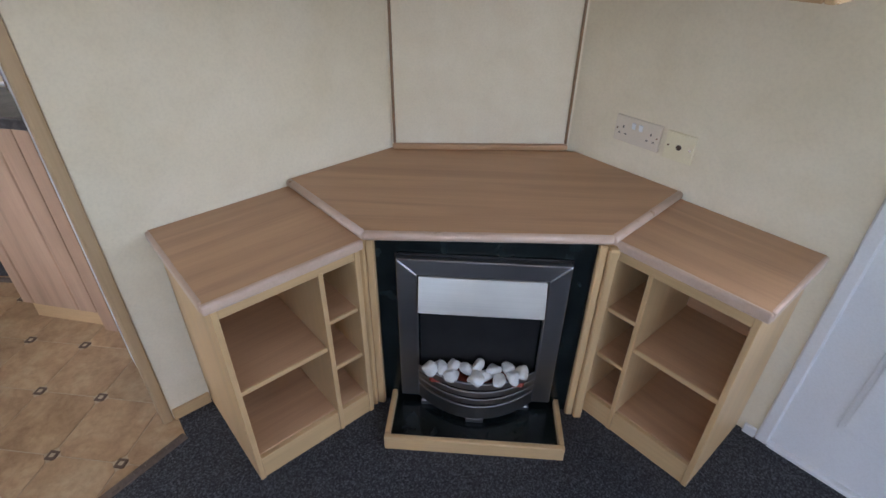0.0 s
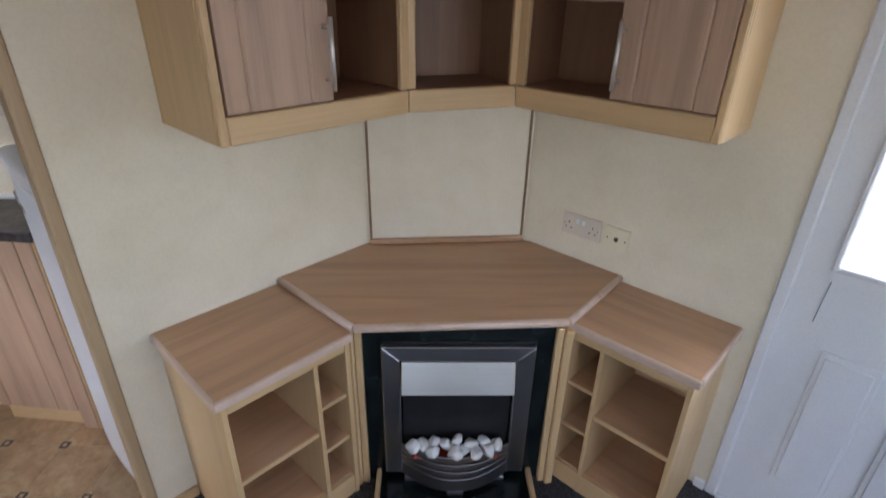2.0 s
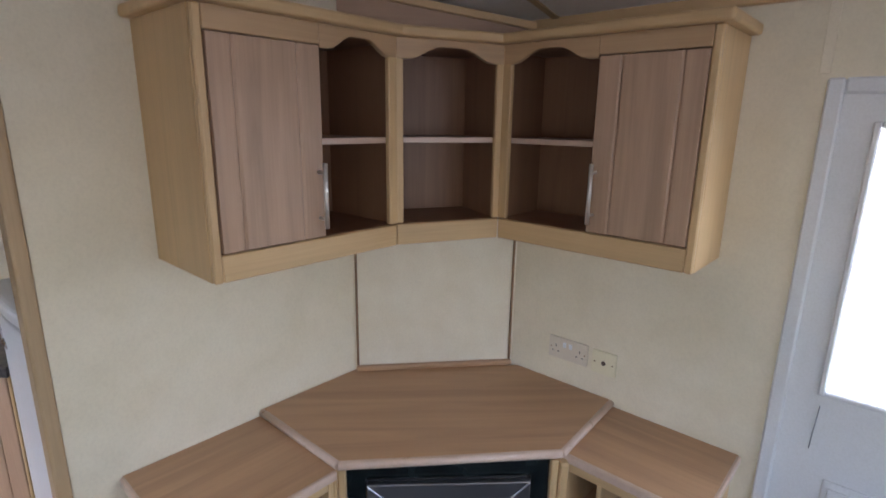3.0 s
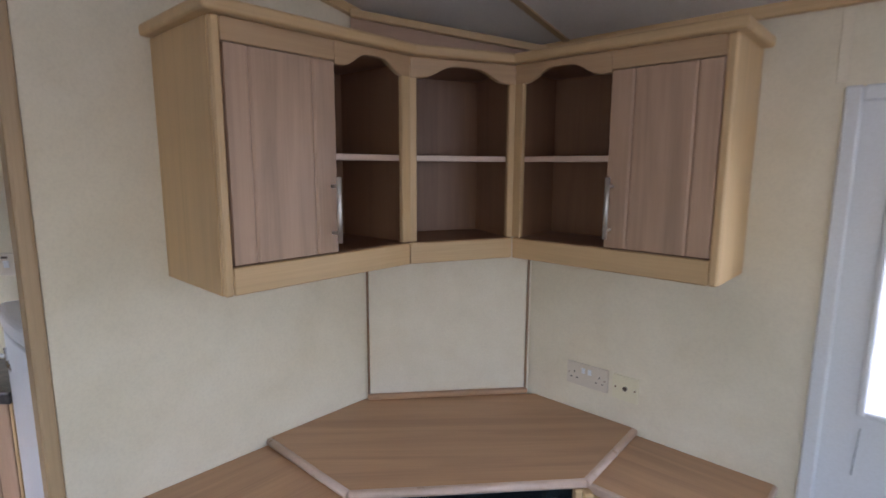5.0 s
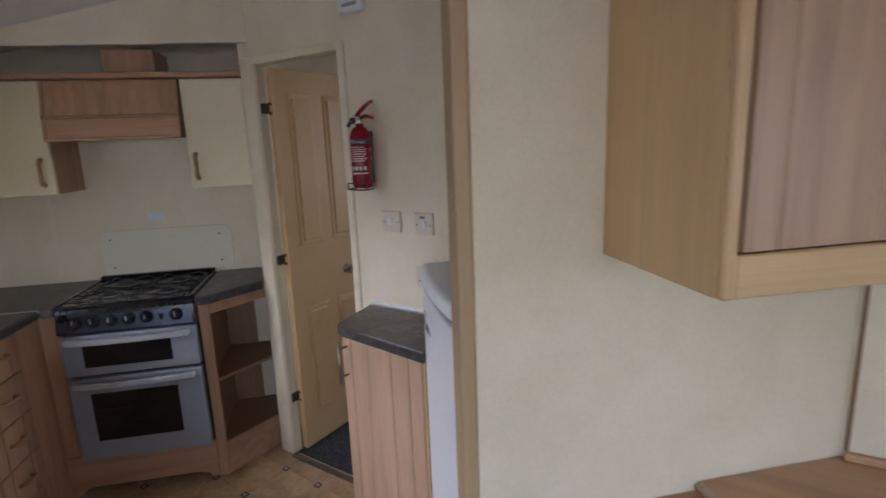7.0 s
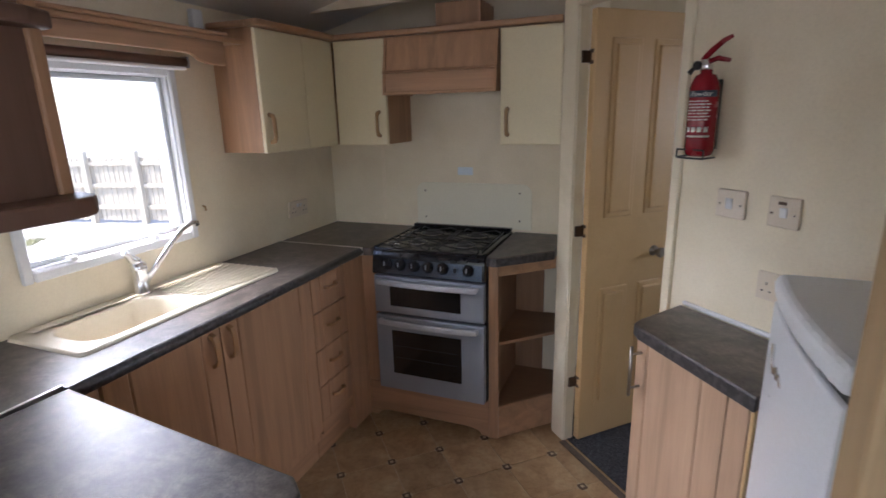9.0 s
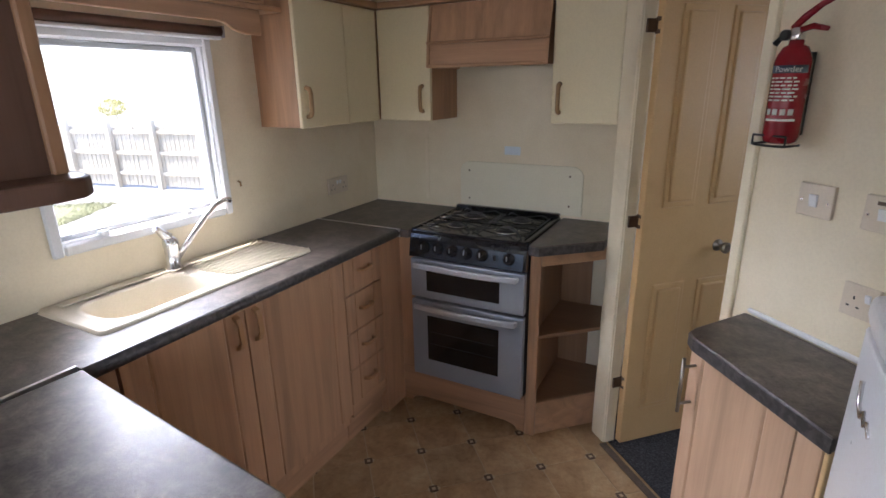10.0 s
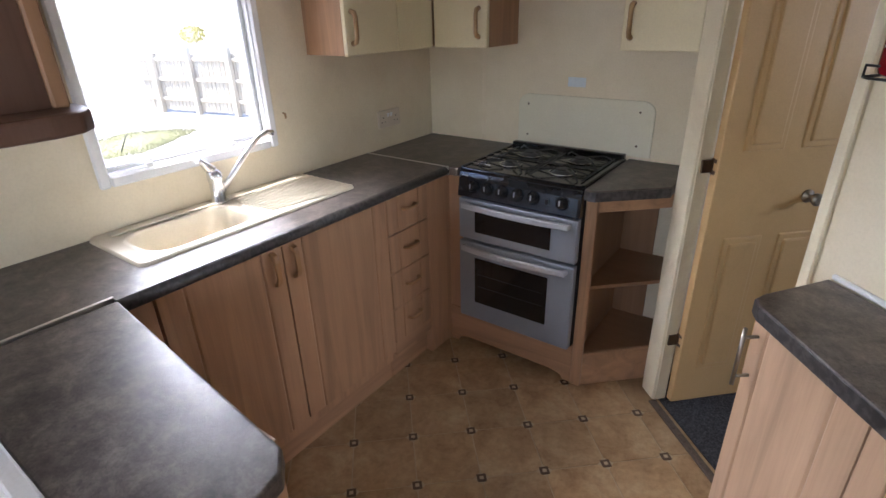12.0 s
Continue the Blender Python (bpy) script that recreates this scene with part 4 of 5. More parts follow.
def strap_handle(x, y, z0, z1):
    """A broad flat strap handle, bowed out from a door."""
    outer = [(x, z0), (x + 0.02, z0 + 0.008), (x + 0.028, z0 + 0.03), (x + 0.028, z1 - 0.03), (x + 0.02, z1 - 0.008), (x, z1)]
    inner = [(x, z1 - 0.014), (x + 0.012, z1 - 0.02), (x + 0.019, z1 - 0.036), (x + 0.019, z0 + 0.036), (x + 0.012, z0 + 0.02), (x, z0 + 0.014)]
    return slab(outer + inner, y - 0.0095, y + 0.0095, 0.0015)


def base_run():
    """Base units under the sink: doors, a stack of drawers and a filler post."""
    xf = 0.478
    u = thing("sink_base_unit", at(0.27, 0.5, 0), "oak-effect sink base unit with two closed doors", "base unit")
    part("carcass", box(XW, 0.455, 0.02, 0.984, 0.1, 0.74, 0), KWOOD, u)
    part("plinth", box(0.40, 0.44, 0.0, 0.984, 0, 0.13, 0.002), KWOOD_Y, u)
    part("filler", box(0.455, xf - 0.004, 0.012, 0.098, 0.13, 0.862, 0.002), KWOOD, u)
    for a, b, hy in ((0.104, 0.496, 0.458), (0.502, 0.982, 0.534)):
        g = [a + 0.075, b - 0.075]
        bm = grooved_door(a, b, 0, 0.022, 0.155, 0.862, g)
        # turn so that the door faces the room
        bmesh.ops.transform(bm, matrix=Matrix(((0, 1, 0, xf - 0.022), (1, 0, 0, 0), (0, 0, 1, 0), (0, 0, 0, 1))), verts=bm.verts)
        bmesh.ops.recalc_face_normals(bm, faces=bm.faces[:])
        d = part("door", bm, KWOOD, u, "oak-effect grooved door")
        part("handle", strap_handle(xf, hy, 0.722, 0.842), GOLD_WOOD, d, "wood-effect strap handle")
    w = thing("drawer_unit", at(0.27, 1.1, 0), "oak-effect drawer unit with four closed drawers", "drawer unit")
    part("carcass", box(XW, 0.455, 0.987, 1.241, 0.1, 0.86, 0), KWOOD, w)
    part("plinth", box(0.40, 0.44, 0.987, 1.40, 0, 0.13, 0.002), KWOOD_Y, w)
    for z0, z1 in ((0.699, 0.862), (0.531, 0.693), (0.363, 0.525), (0.196, 0.357)):
        bm = box(xf - 0.022, xf - 0.003, 0.988, 1.238, z0, z1, 0.002)
        for a, b in ((0.988, 1.046), (1.050, 1.176), (1.180, 1.238)):
            box(xf - 0.004, xf + 0.001, a, b, z0, z1, 0.0018, bm)
        d = part("drawer", bm, KWOOD, w, "oak-effect drawer front")
        zc = z0 + (z1 - z0) * 0.55
        h = tube([(xf, 1.076, zc), (xf + 0.02, 1.082, zc), (xf + 0.026, 1.096, zc), (xf + 0.026, 1.134, zc), (xf + 0.02, 1.148, zc), (xf, 1.154, zc)], 0.008, 8)
        part("handle", h, GOLD_WOOD, d, "wood-effect bow handle")
    part("lower_rail", box(0.455, xf - 0.003, 0.988, 1.238, 0.132, 0.193, 0.002), KWOOD_Y, w)
    part("corner_filler", box(xf + 0.001, 0.562, 1.398, 1.412, 0.192, 0.862, 0.002), KWOOD, w)
    part("corner_post", box(0.44, xf, 1.242, 1.408, 0.0, 0.862, 0.003), KWOOD, w)


GOLD_WOOD = wood("handle_oak", (0.46, 0.255, 0.115), "z", 0.1, 0.4)
base_run()


def worktops():
    def top(name, pts, label):
        t = thing(name, at(pts[0][0], pts[0][1], WT - 0.038), label, "worktop")
        part("slab", prism(pts, WT - 0.038, WT, 0.006, None, 3), SLATE, t)
        return t
    # window run, with the sink let into it
    t = thing("worktop_window", at(0.27, 0.5, WT - 0.038), "dark slate-effect laminate worktop under the window", "worktop")
    bm = shape()
    for x0, x1, y0, y1 in ((XW, 0.487, -0.303, 0.012), (XW, 0.505, 0.012, 0.16), (XW, 0.505, 0.91, 1.339), (0.385, 0.505, 0.16, 0.91), (XW, 0.075, 0.16, 0.91)):
        box(x0, x1, y0, y1, WT - 0.037, WT, 0, bm)
    bmesh.ops.remove_doubles(bm, verts=bm.verts[:], dist=1e-5)
    part("slab", bm, SLATE, t)
    part("front_edge", tube([(0.503, 0.012, WT - 0.0185), (0.503, 1.352, WT - 0.0185)], 0.0185, 10), SLATE_EDGE, t)
    # corner piece up to the cooker
    t = top("worktop_corner", [(XW, 1.345), (0.507, 1.345), (0.561, 1.349), (0.561, YO), (XW, YO)], "dark slate-effect laminate worktop in the corner")
    part("joint_strip", box(XW, 0.52, 1.338, 1.346, WT - 0.036, WT + 0.0025, 0.001), BRIGHT, t, "metal joint strip")
    # peninsula with a clipped tip
    tip = [(0.487, -0.303), (1.10, -0.303), (1.19, -0.295), (1.236, -0.24), (1.246, -0.14), (1.236, -0.09), (1.198, -0.058), (0.507, 0.014)]
    t = top("worktop_peninsula", tip, "dark slate-effect laminate peninsula worktop")
    part("joint_strip", box(0.479, 0.489, -0.303, 0.014, WT - 0.036, WT + 0.0025, 0.001), BRIGHT, t, "metal joint strip")
    # angled end piece beyond the cooker
    t = top("worktop_end", [(1.112, 1.356), (1.135, 1.342), (1.160, 1.345), (1.372, 1.535), (1.372, YO), (1.112, YO)], "dark slate-effect laminate end worktop by the inner door")
    part("front_edge", prism([(1.114, 1.352), (1.135, 1.338), (1.160, 1.341), (1.371, 1.530), (1.371, 1.54), (1.157, 1.349), (1.116, 1.362)], WT - 0.0385, WT - 0.003, 0.001), SLATE_EDGE, t)


worktops()


def edge_chips():
    """Chipped laminate along the worktop's front edge, above the doors."""
    bm = shape()
    random.seed(21)
    for y in (0.36, 0.405, 0.45, 0.47, 0.52, 0.61, 0.83, 1.02, 1.19):
        w = random.uniform(0.006, 0.02)
        box(0.4985, 0.5085, y, y + w, WT - 0.0405, WT - 0.034, 0.0015, bm)
    tagged(new("edge_chips", mesh_of("edge_chips", bm, BEECH)), "chipped pale core along the worktop edge", "worn edge", "", "stuff")


edge_chips()


def peninsula_unit():
    u = thing("peninsula_unit", at(0.8, -0.15, 0), "oak-effect peninsula base unit with white lounge-side edge", "base unit")
    part("carcass", box(0.5, 1.14, -0.29, -0.03, 0.1, 0.86, 0.002), KWOOD_X, u)
    part("plinth", box(0.5, 1.12, -0.28, -0.06, 0, 0.1, 0.002), KWOOD_X, u)
    part("back_panel", box(XW, 1.10, -0.335, -0.305, 0, 0.905, 0.004), WHITE, u, "white lounge-side panel")
    w = thing("corner_base_unit", at(0.27, -0.15, 0), "oak-effect corner base unit under the worktop", "base unit")
    part("carcass", box(XW, 0.45, -0.29, 0.0, 0.1, 0.86, 0), KWOOD, w)
    part("plinth", box(XW, 0.44, -0.28, -0.003, 0, 0.1, 0), KWOOD, w)


peninsula_unit()


def rounded(x0, x1, y0, y1, r, n=6):
    pts = []
    for cx, cy, a in ((x1 - r, y1 - r, 0), (x0 + r, y1 - r, 90), (x0 + r, y0 + r, 180), (x1 - r, y0 + r, 270)):
        for i in range(n + 1):
            t = radians(a + 90 * i / n)
            pts.append((cx + r * math.cos(t), cy + r * math.sin(t)))
    return pts


def sink():
    s = thing("sink", at(0.2, 0.53, WT), "cream composite sink with ribbed drainer", "sink")
    x0, x1, y0, y1 = 0.058, 0.384, 0.128, 0.932
    bx0, bx1, by0, by1 = 0.125, 0.352, 0.185, 0.535
    # rim plate around the bowl
    bm = bmesh.new()
    zt = WT + 0.010
    floor_z = WT - 0.135
    inn = rounded(bx0, bx1, by0, by1, 0.075, 6)
    def ring(pts, z):
        return [bm.verts.new((x, y, z)) for x, y in pts]
    def skin(a, b):
        for k in range(len(a)):
            f = bm.faces.new((a[k], a[(k + 1) % len(a)], b[(k + 1) % len(b)], b[k]))
            f.smooth = True
    o0, o1 = ring(rounded(x0, x1, y0, y1, 0.022), WT), ring(rounded(x0 + 0.004, x1 - 0.004, y0 + 0.004, y1 - 0.004, 0.02), zt)
    skin(o0, o1)
    o2 = ring(rounded(x0 + 0.012, x1 - 0.012, y0 + 0.012, y1 - 0.012, 0.018), zt - 0.007)
    skin(o1, o2)
    cx, cy = (bx0 + bx1) / 2, (by0 + by1) / 2
    wide = ring([(cx + (x - cx) * 1.07, cy + (y - cy) * 1.05) for x, y in inn], zt - 0.007)
    skin(o2, wide)
    rings = [ring(inn, zt - 0.001)]
    skin(wide, rings[0])
    for sc, z in ((0.975, WT - 0.002), (0.955, WT - 0.03), (0.935, WT - 0.09), (0.88, WT - 0.128), (0.72, floor_z), (0.2, floor_z - 0.004)):
        rings.append(ring([(cx + (x - cx) * sc, cy + (y - cy) * sc) for x, y in inn], z))
        skin(rings[-2], rings[-1])
    bm.faces.new(rings[-1])
    bmesh.ops.recalc_face_normals(bm, faces=bm.faces[:])
    part("bowl_and_rim", bm, SINK, s)
    # fan of ribs on the drainer
    for k in range(10):
        f = k / 9
        a, b = Vector((0.135 + 0.185 * f, 0.575 + 0.03 * abs(f - 0.4), zt - 0.0045)), Vector((0.085 + 0.285 * f, 0.922, zt - 0.0035))
        part("rib", tube([a, a * 0.7 + b * 0.3, b], [0.0025, 0.0058, 0.0086], 8), SINK, s)
    part("back_ledge", box(x0 + 0.014, x0 + 0.05, y0 + 0.05, y1 - 0.05, zt - 0.004, zt + 0.002, 0.003), SINK, s)
    part("plug_hole", lathe([(0.024, 0), (0.024, 0.002), (0.016, 0.002), (0.014, -0.004)], (cx, cy, floor_z - 0.003), 18), CHROME, s, "chrome plug hole")


sink()


def tap():
    t = thing("mixer_tap", at(0.098, 0.545, WT + 0.008), "chrome lever mixer tap with a long raised spout", "tap")
    x, y, z = 0.098, 0.545, WT + 0.008
    part("body", lathe([(0.030, 0), (0.030, 0.006), (0.024, 0.012), (0.023, 0.075), (0.026, 0.085), (0.025, 0.105), (0.014, 0.115)], (x, y, z), 20), CHROME, t)
    part("lever", tube([(x, y, z + 0.110), (x - 0.01, y - 0.012, z + 0.125), (x + 0.0, y - 0.036, z + 0.150), (x + 0.004, y - 0.05, z + 0.158)], [0.018, 0.016, 0.010, 0.008], 10), CHROME, t)
    part("spout", tube([(x, y + 0.015, z + 0.035), (x + 0.01, y + 0.05, z + 0.075), (x + 0.04, y + 0.125, z + 0.165), (x + 0.052, y + 0.16, z + 0.20), (x + 0.062, y + 0.195, z + 0.215), (x + 0.068, y + 0.215, z + 0.208)], [0.012, 0.011, 0.010, 0.010, 0.0105, 0.011], 10), CHROME, t)


tap()


def cooker():
    x0, x1, yf, yb = 0.545, 1.088, 1.385, 1.842
    c = thing("cooker", at(0.815, 1.6, 0.19), "silver gas cooker with black hob and double oven", "cooker")
    LOCAL[c.name] = LOCAL[c.name] @ Matrix.Translation((0.0195, 0, 0))
    part("body", box(x0 + 0.004, x1 - 0.004, yf, yb - 0.03, 0.192, 0.86, 0.002), BLACK, c)
    hob = part("hob_top", box(x0, x1, yf - 0.018, yb, 0.872, 0.902, 0.006, None, 2), ENAMEL, c, "glossy black hob top")
    part("rear_vent", box(x0 + 0.004, x1 - 0.004, yb - 0.034, yb - 0.002, 0.902, 0.922, 0.004), ENAMEL, hob)
    # sloping control panel
    bm = slab([(yf - 0.022, 0.888), (yf - 0.03, 0.872), (yf - 0.045, 0.784), (yf, 0.782), (yf, 0.888)], x0, x1, 0.003, None, "x")
    panel = part("control_panel", bm, ENAMEL, c, "glossy black control panel")
    # thin plate added to carry the black panel's blue sheen as colour
    bm = slab([(yf - 0.0305, 0.868), (yf - 0.0455, 0.788), (yf - 0.043, 0.788), (yf - 0.028, 0.868)], x0 + 0.075, x1 - 0.012, 0.0008, None, "x")
    part("sheen_plate", bm, PANEL_SHEEN, panel, "thin plate coloured for the black panel's blue sheen")
    tilt = Euler((radians(90 - 8), 0, 0)).to_matrix().to_4x4()
    for k, x in enumerate((0.622, 0.690, 0.758, 0.826, 0.897, 1.015)):
        kn = part("knob", lathe([(0.027, 0), (0.026, 0.006), (0.020, 0.010), (0.018, 0.024), (0.013, 0.028)], (x, yf - 0.038, 0.832), 18, None, tilt), ENAMEL, panel, "black control knob")
        part("pointer", box(x - 0.0025, x + 0.0025, yf - 0.068, yf - 0.06, 0.83, 0.85, 0.001), GREY, kn)
    part("ignition_button", box(0.948, 0.962, yf - 0.047, yf - 0.04, 0.818, 0.84, 0.002), BLACK, panel)
    # two doors with dark windows and bar handles
    def oven_door(name, z0, z1, w0, w1, label):
        d = part(name, box(x0 + 0.004, x1 - 0.004, yf - 0.04, yf - 0.002, z0, z1, 0.006, None, 2), OVEN, c, label)
        part("door_glass", box(x0 + 0.085, x1 - 0.11, yf - 0.0425, yf - 0.0395, w0, w1, 0.0015), OVEN_GLASS, d, "dark oven window")
        zh = z1 - 0.022
        n = 8
        pts = [(x0 + 0.03 + (x1 - x0 - 0.06) * i / n, yf - 0.068 - 0.016 * (1 - (2 * i / n - 1) ** 2)) for i in range(n + 1)]
        h = prism(pts + [(px, py + 0.014) for px, py in reversed(pts)], zh - 0.014, zh + 0.012, 0.004)
        for x in (x0 + 0.036, x1 - 0.036):
            box(x - 0.008, x + 0.008, yf - 0.06, yf - 0.038, zh - 0.01, zh + 0.008, 0.002, h)
        part("handle", h, OVEN_BAR, d, "silver bar handle")
        return d
    oven_door("grill_door", 0.592, 0.774, 0.630, 0.728, "silver grill door")
    oven_door("oven_door", 0.196, 0.578, 0.285, 0.508, "silver main oven door")
    for z in (0.37, 0.43):
        part("oven_shelf", box(x0 + 0.1, x1 - 0.13, yf - 0.0432, yf - 0.0427, z, z + 0.0018, 0), IRON, c)
    # recessed hob well with burners and low wire pan supports
    part("hob_rim", hob_rim(x0, x1, yf - 0.016, yb - 0.036), ENAMEL, hob)
    for bx, by, r in ((0.71, 1.50, 0.028), (0.71, 1.69, 0.040), (0.945, 1.50, 0.034), (0.945, 1.69, 0.034)):
        b = part("burner", lathe([(r + 0.014, 0), (r + 0.012, 0.003), (r, 0.004), (r, 0.011), (r - 0.004, 0.013)], (bx, by, 0.902), 20), BURNER, hob, "dark gas burner")
        part("cap", lathe([(r - 0.006, 0), (r - 0.003, 0.003), (r - 0.012, 0.006)], (bx, by, 0.915), 20), IRON, b, "black burner cap")
        ring = [(bx + (r + 0.02) * math.cos(radians(k * 30)), by + (r + 0.02) * math.sin(radians(k * 30)), 0.905) for k in range(13)]
        part("drip_ring", tube(ring, 0.0022, 6, None, False), CHROME, b)
    for a, b in ((0.60, 0.82), (0.835, 1.055)):
        m = (a + b) / 2
        g = shape()
        for cy in (1.50, 1.69):
            for dx, dy in ((1, 1), (-1, 1), (1, -1), (-1, -1)):
                tube([(m + dx * 0.022, cy + dy * 0.02, 0.921), (m + dx * 0.075, cy + dy * 0.068, 0.921), (m + dx * 0.098, cy + dy * 0.09, 0.904)], 0.0034, 6, g)
            tube([(a, cy, 0.908), (m - 0.04, cy, 0.920)], 0.003, 6, g)
            tube([(m + 0.04, cy, 0.920), (b, cy, 0.908)], 0.003, 6, g)
        tube([(a, 1.42, 0.907), (a, 1.775, 0.907)], 0.0032, 6, g)
        tube([(b, 1.42, 0.907), (b, 1.775, 0.907)], 0.0032, 6, g)
        tube([(a, 1.595, 0.907), (b, 1.595, 0.907)], 0.0032, 6, g)
        part("pan_support", g, IRON, hob, "black wire pan support")
    for y in (1.43, 1.465, 1.54, 1.60, 1.665, 1.72):
        part("side_wire", tube([(0.562, y, 0.907), (0.655 if y in (1.43, 1.54, 1.665) else 0.62, y, 0.907)], 0.0026, 6), CHROME, hob)


def hob_rim(x0, x1, y0, y1):
    bm = shape()
    for a, b, c, d in ((x0, x0 + 0.014, y0, y1), (x1 - 0.014, x1, y0, y1), (x0 + 0.014, x1 - 0.014, y1 - 0.012, y1)):
        box(a, b, c, d, 0.9015, 0.908, 0.003, bm)
    return bm


BURNER = mottled("burner_alloy", (0.10, 0.10, 0.10), (0.06, 0.06, 0.06), 20, 0.4, 0.05, metal=0.6)
# blue sheen of the glossy black panel, mixed into the colour
PANEL_SHEEN = mottled("blue_sheen_on_black", (0.09, 0.105, 0.135), (0.05, 0.06, 0.08), 4, 0.24, 0.0, metal=0.8)
cooker()


def cooker_plinth():
    p = thing("cooker_plinth", at(0.8, 1.41, 0), "oak-effect shaped plinth below the cooker", "plinth")
    pts = [(0.479, 0.0), (0.52, 0.0), (0.535, 0.022), (0.575, 0.034), (1.01, 0.034), (1.06, 0.022), (1.075, 0.0), (1.108, 0.0), (1.108, 0.19), (0.479, 0.19)]
    part("board", slab(pts, 1.396, 1.412, 0.002), KWOOD_X, p)


cooker_plinth()


def end_shelf():
    s = thing("end_shelf_unit", at(1.23, 1.6, 0), "oak-effect open angled end shelf unit", "shelf unit")
    part("front_post", box(1.111, 1.156, 1.388, 1.408, 0, 0.862, 0.003), KWOOD, s)
    part("side_panel", box(1.111, 1.124, 1.408, YO - 0.003, 0, 0.862, 0.001), KWOOD, s)
    pl = [(1.124, 1.414), (1.156, 1.414), (1.368, 1.615), (1.368, YO - 0.005), (1.124, YO - 0.005)]
    # thin lining added to darken the inner side as shade would
    part("shade_lining", box(1.1242, 1.128, 1.415, YO - 0.006, 0.165, 0.80, 0), KSHADED_Z, s, "oak-effect inner side, darkened for shade")
    # half-width dark panel added in place of a deeper side
    part("back_panel", box(1.128, 1.272, YO - 0.014, YO - 0.006, 0.165, 0.862, 0), KSHADED_Z, s)
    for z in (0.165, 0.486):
        part("shelf", prism(pl, z - 0.016, z, 0.002), KSHADED, s)
    d = Vector((1.368 - 1.152, 1.615 - 1.408, 0))
    ang, ln = math.degrees(math.atan2(d.y, d.x)), d.length
    for n, z0, z1 in (("lower_rail", 0.0, 0.163), ("upper_rail", 0.80, 0.862)):
        bm = box(0, ln, 0.0, 0.016, z0, z1, 0.002)
        bmesh.ops.transform(bm, matrix=at(1.152, 1.400, 0, ang), verts=bm.verts)
        part(n, bm, KWOOD_X, s)


end_shelf()


def splash_plate():
    p = thing("splash_plate", at(0.87, YO, 0.91), "pale glossy rounded splash plate screwed to the wall", "splashback")
    x0, x1, z0, z1, r = 0.58, 1.20, 0.912, 1.142, 0.05
    pts = [(x0, z0), (x1, z0)]
    for cx, a in ((x1 - r, 0), (x0 + r, 90)):
        for i in range(7):
            t = radians(a + 15 * i)
            pts.append((cx + r * math.cos(t), z1 - r + r * math.sin(t)))
    pane = part("plate", slab(pts, YO - 0.010, YO - 0.0005, 0.002), PLATE, p)
    for x in (x0 + 0.05, x1 - 0.06):
        for z in (z0 + 0.045, z1 - 0.045):
            part("screw", lathe([(0.005, 0), (0.004, 0.003)], (x, YO - 0.010, z), 10, None, Euler((radians(90), 0, 0)).to_matrix().to_4x4()), BRONZE, p)
    s = tagged(new("wall_sticker", mesh_of("wall_sticker", box(0.812, 0.893, YO - 0.0015, YO - 0.0003, 1.182, 1.222, 0), BLUE)), "small pale blue sticker on the wall", "sticker")


splash_plate()

UZ0, UZ1 = 1.354, 1.835


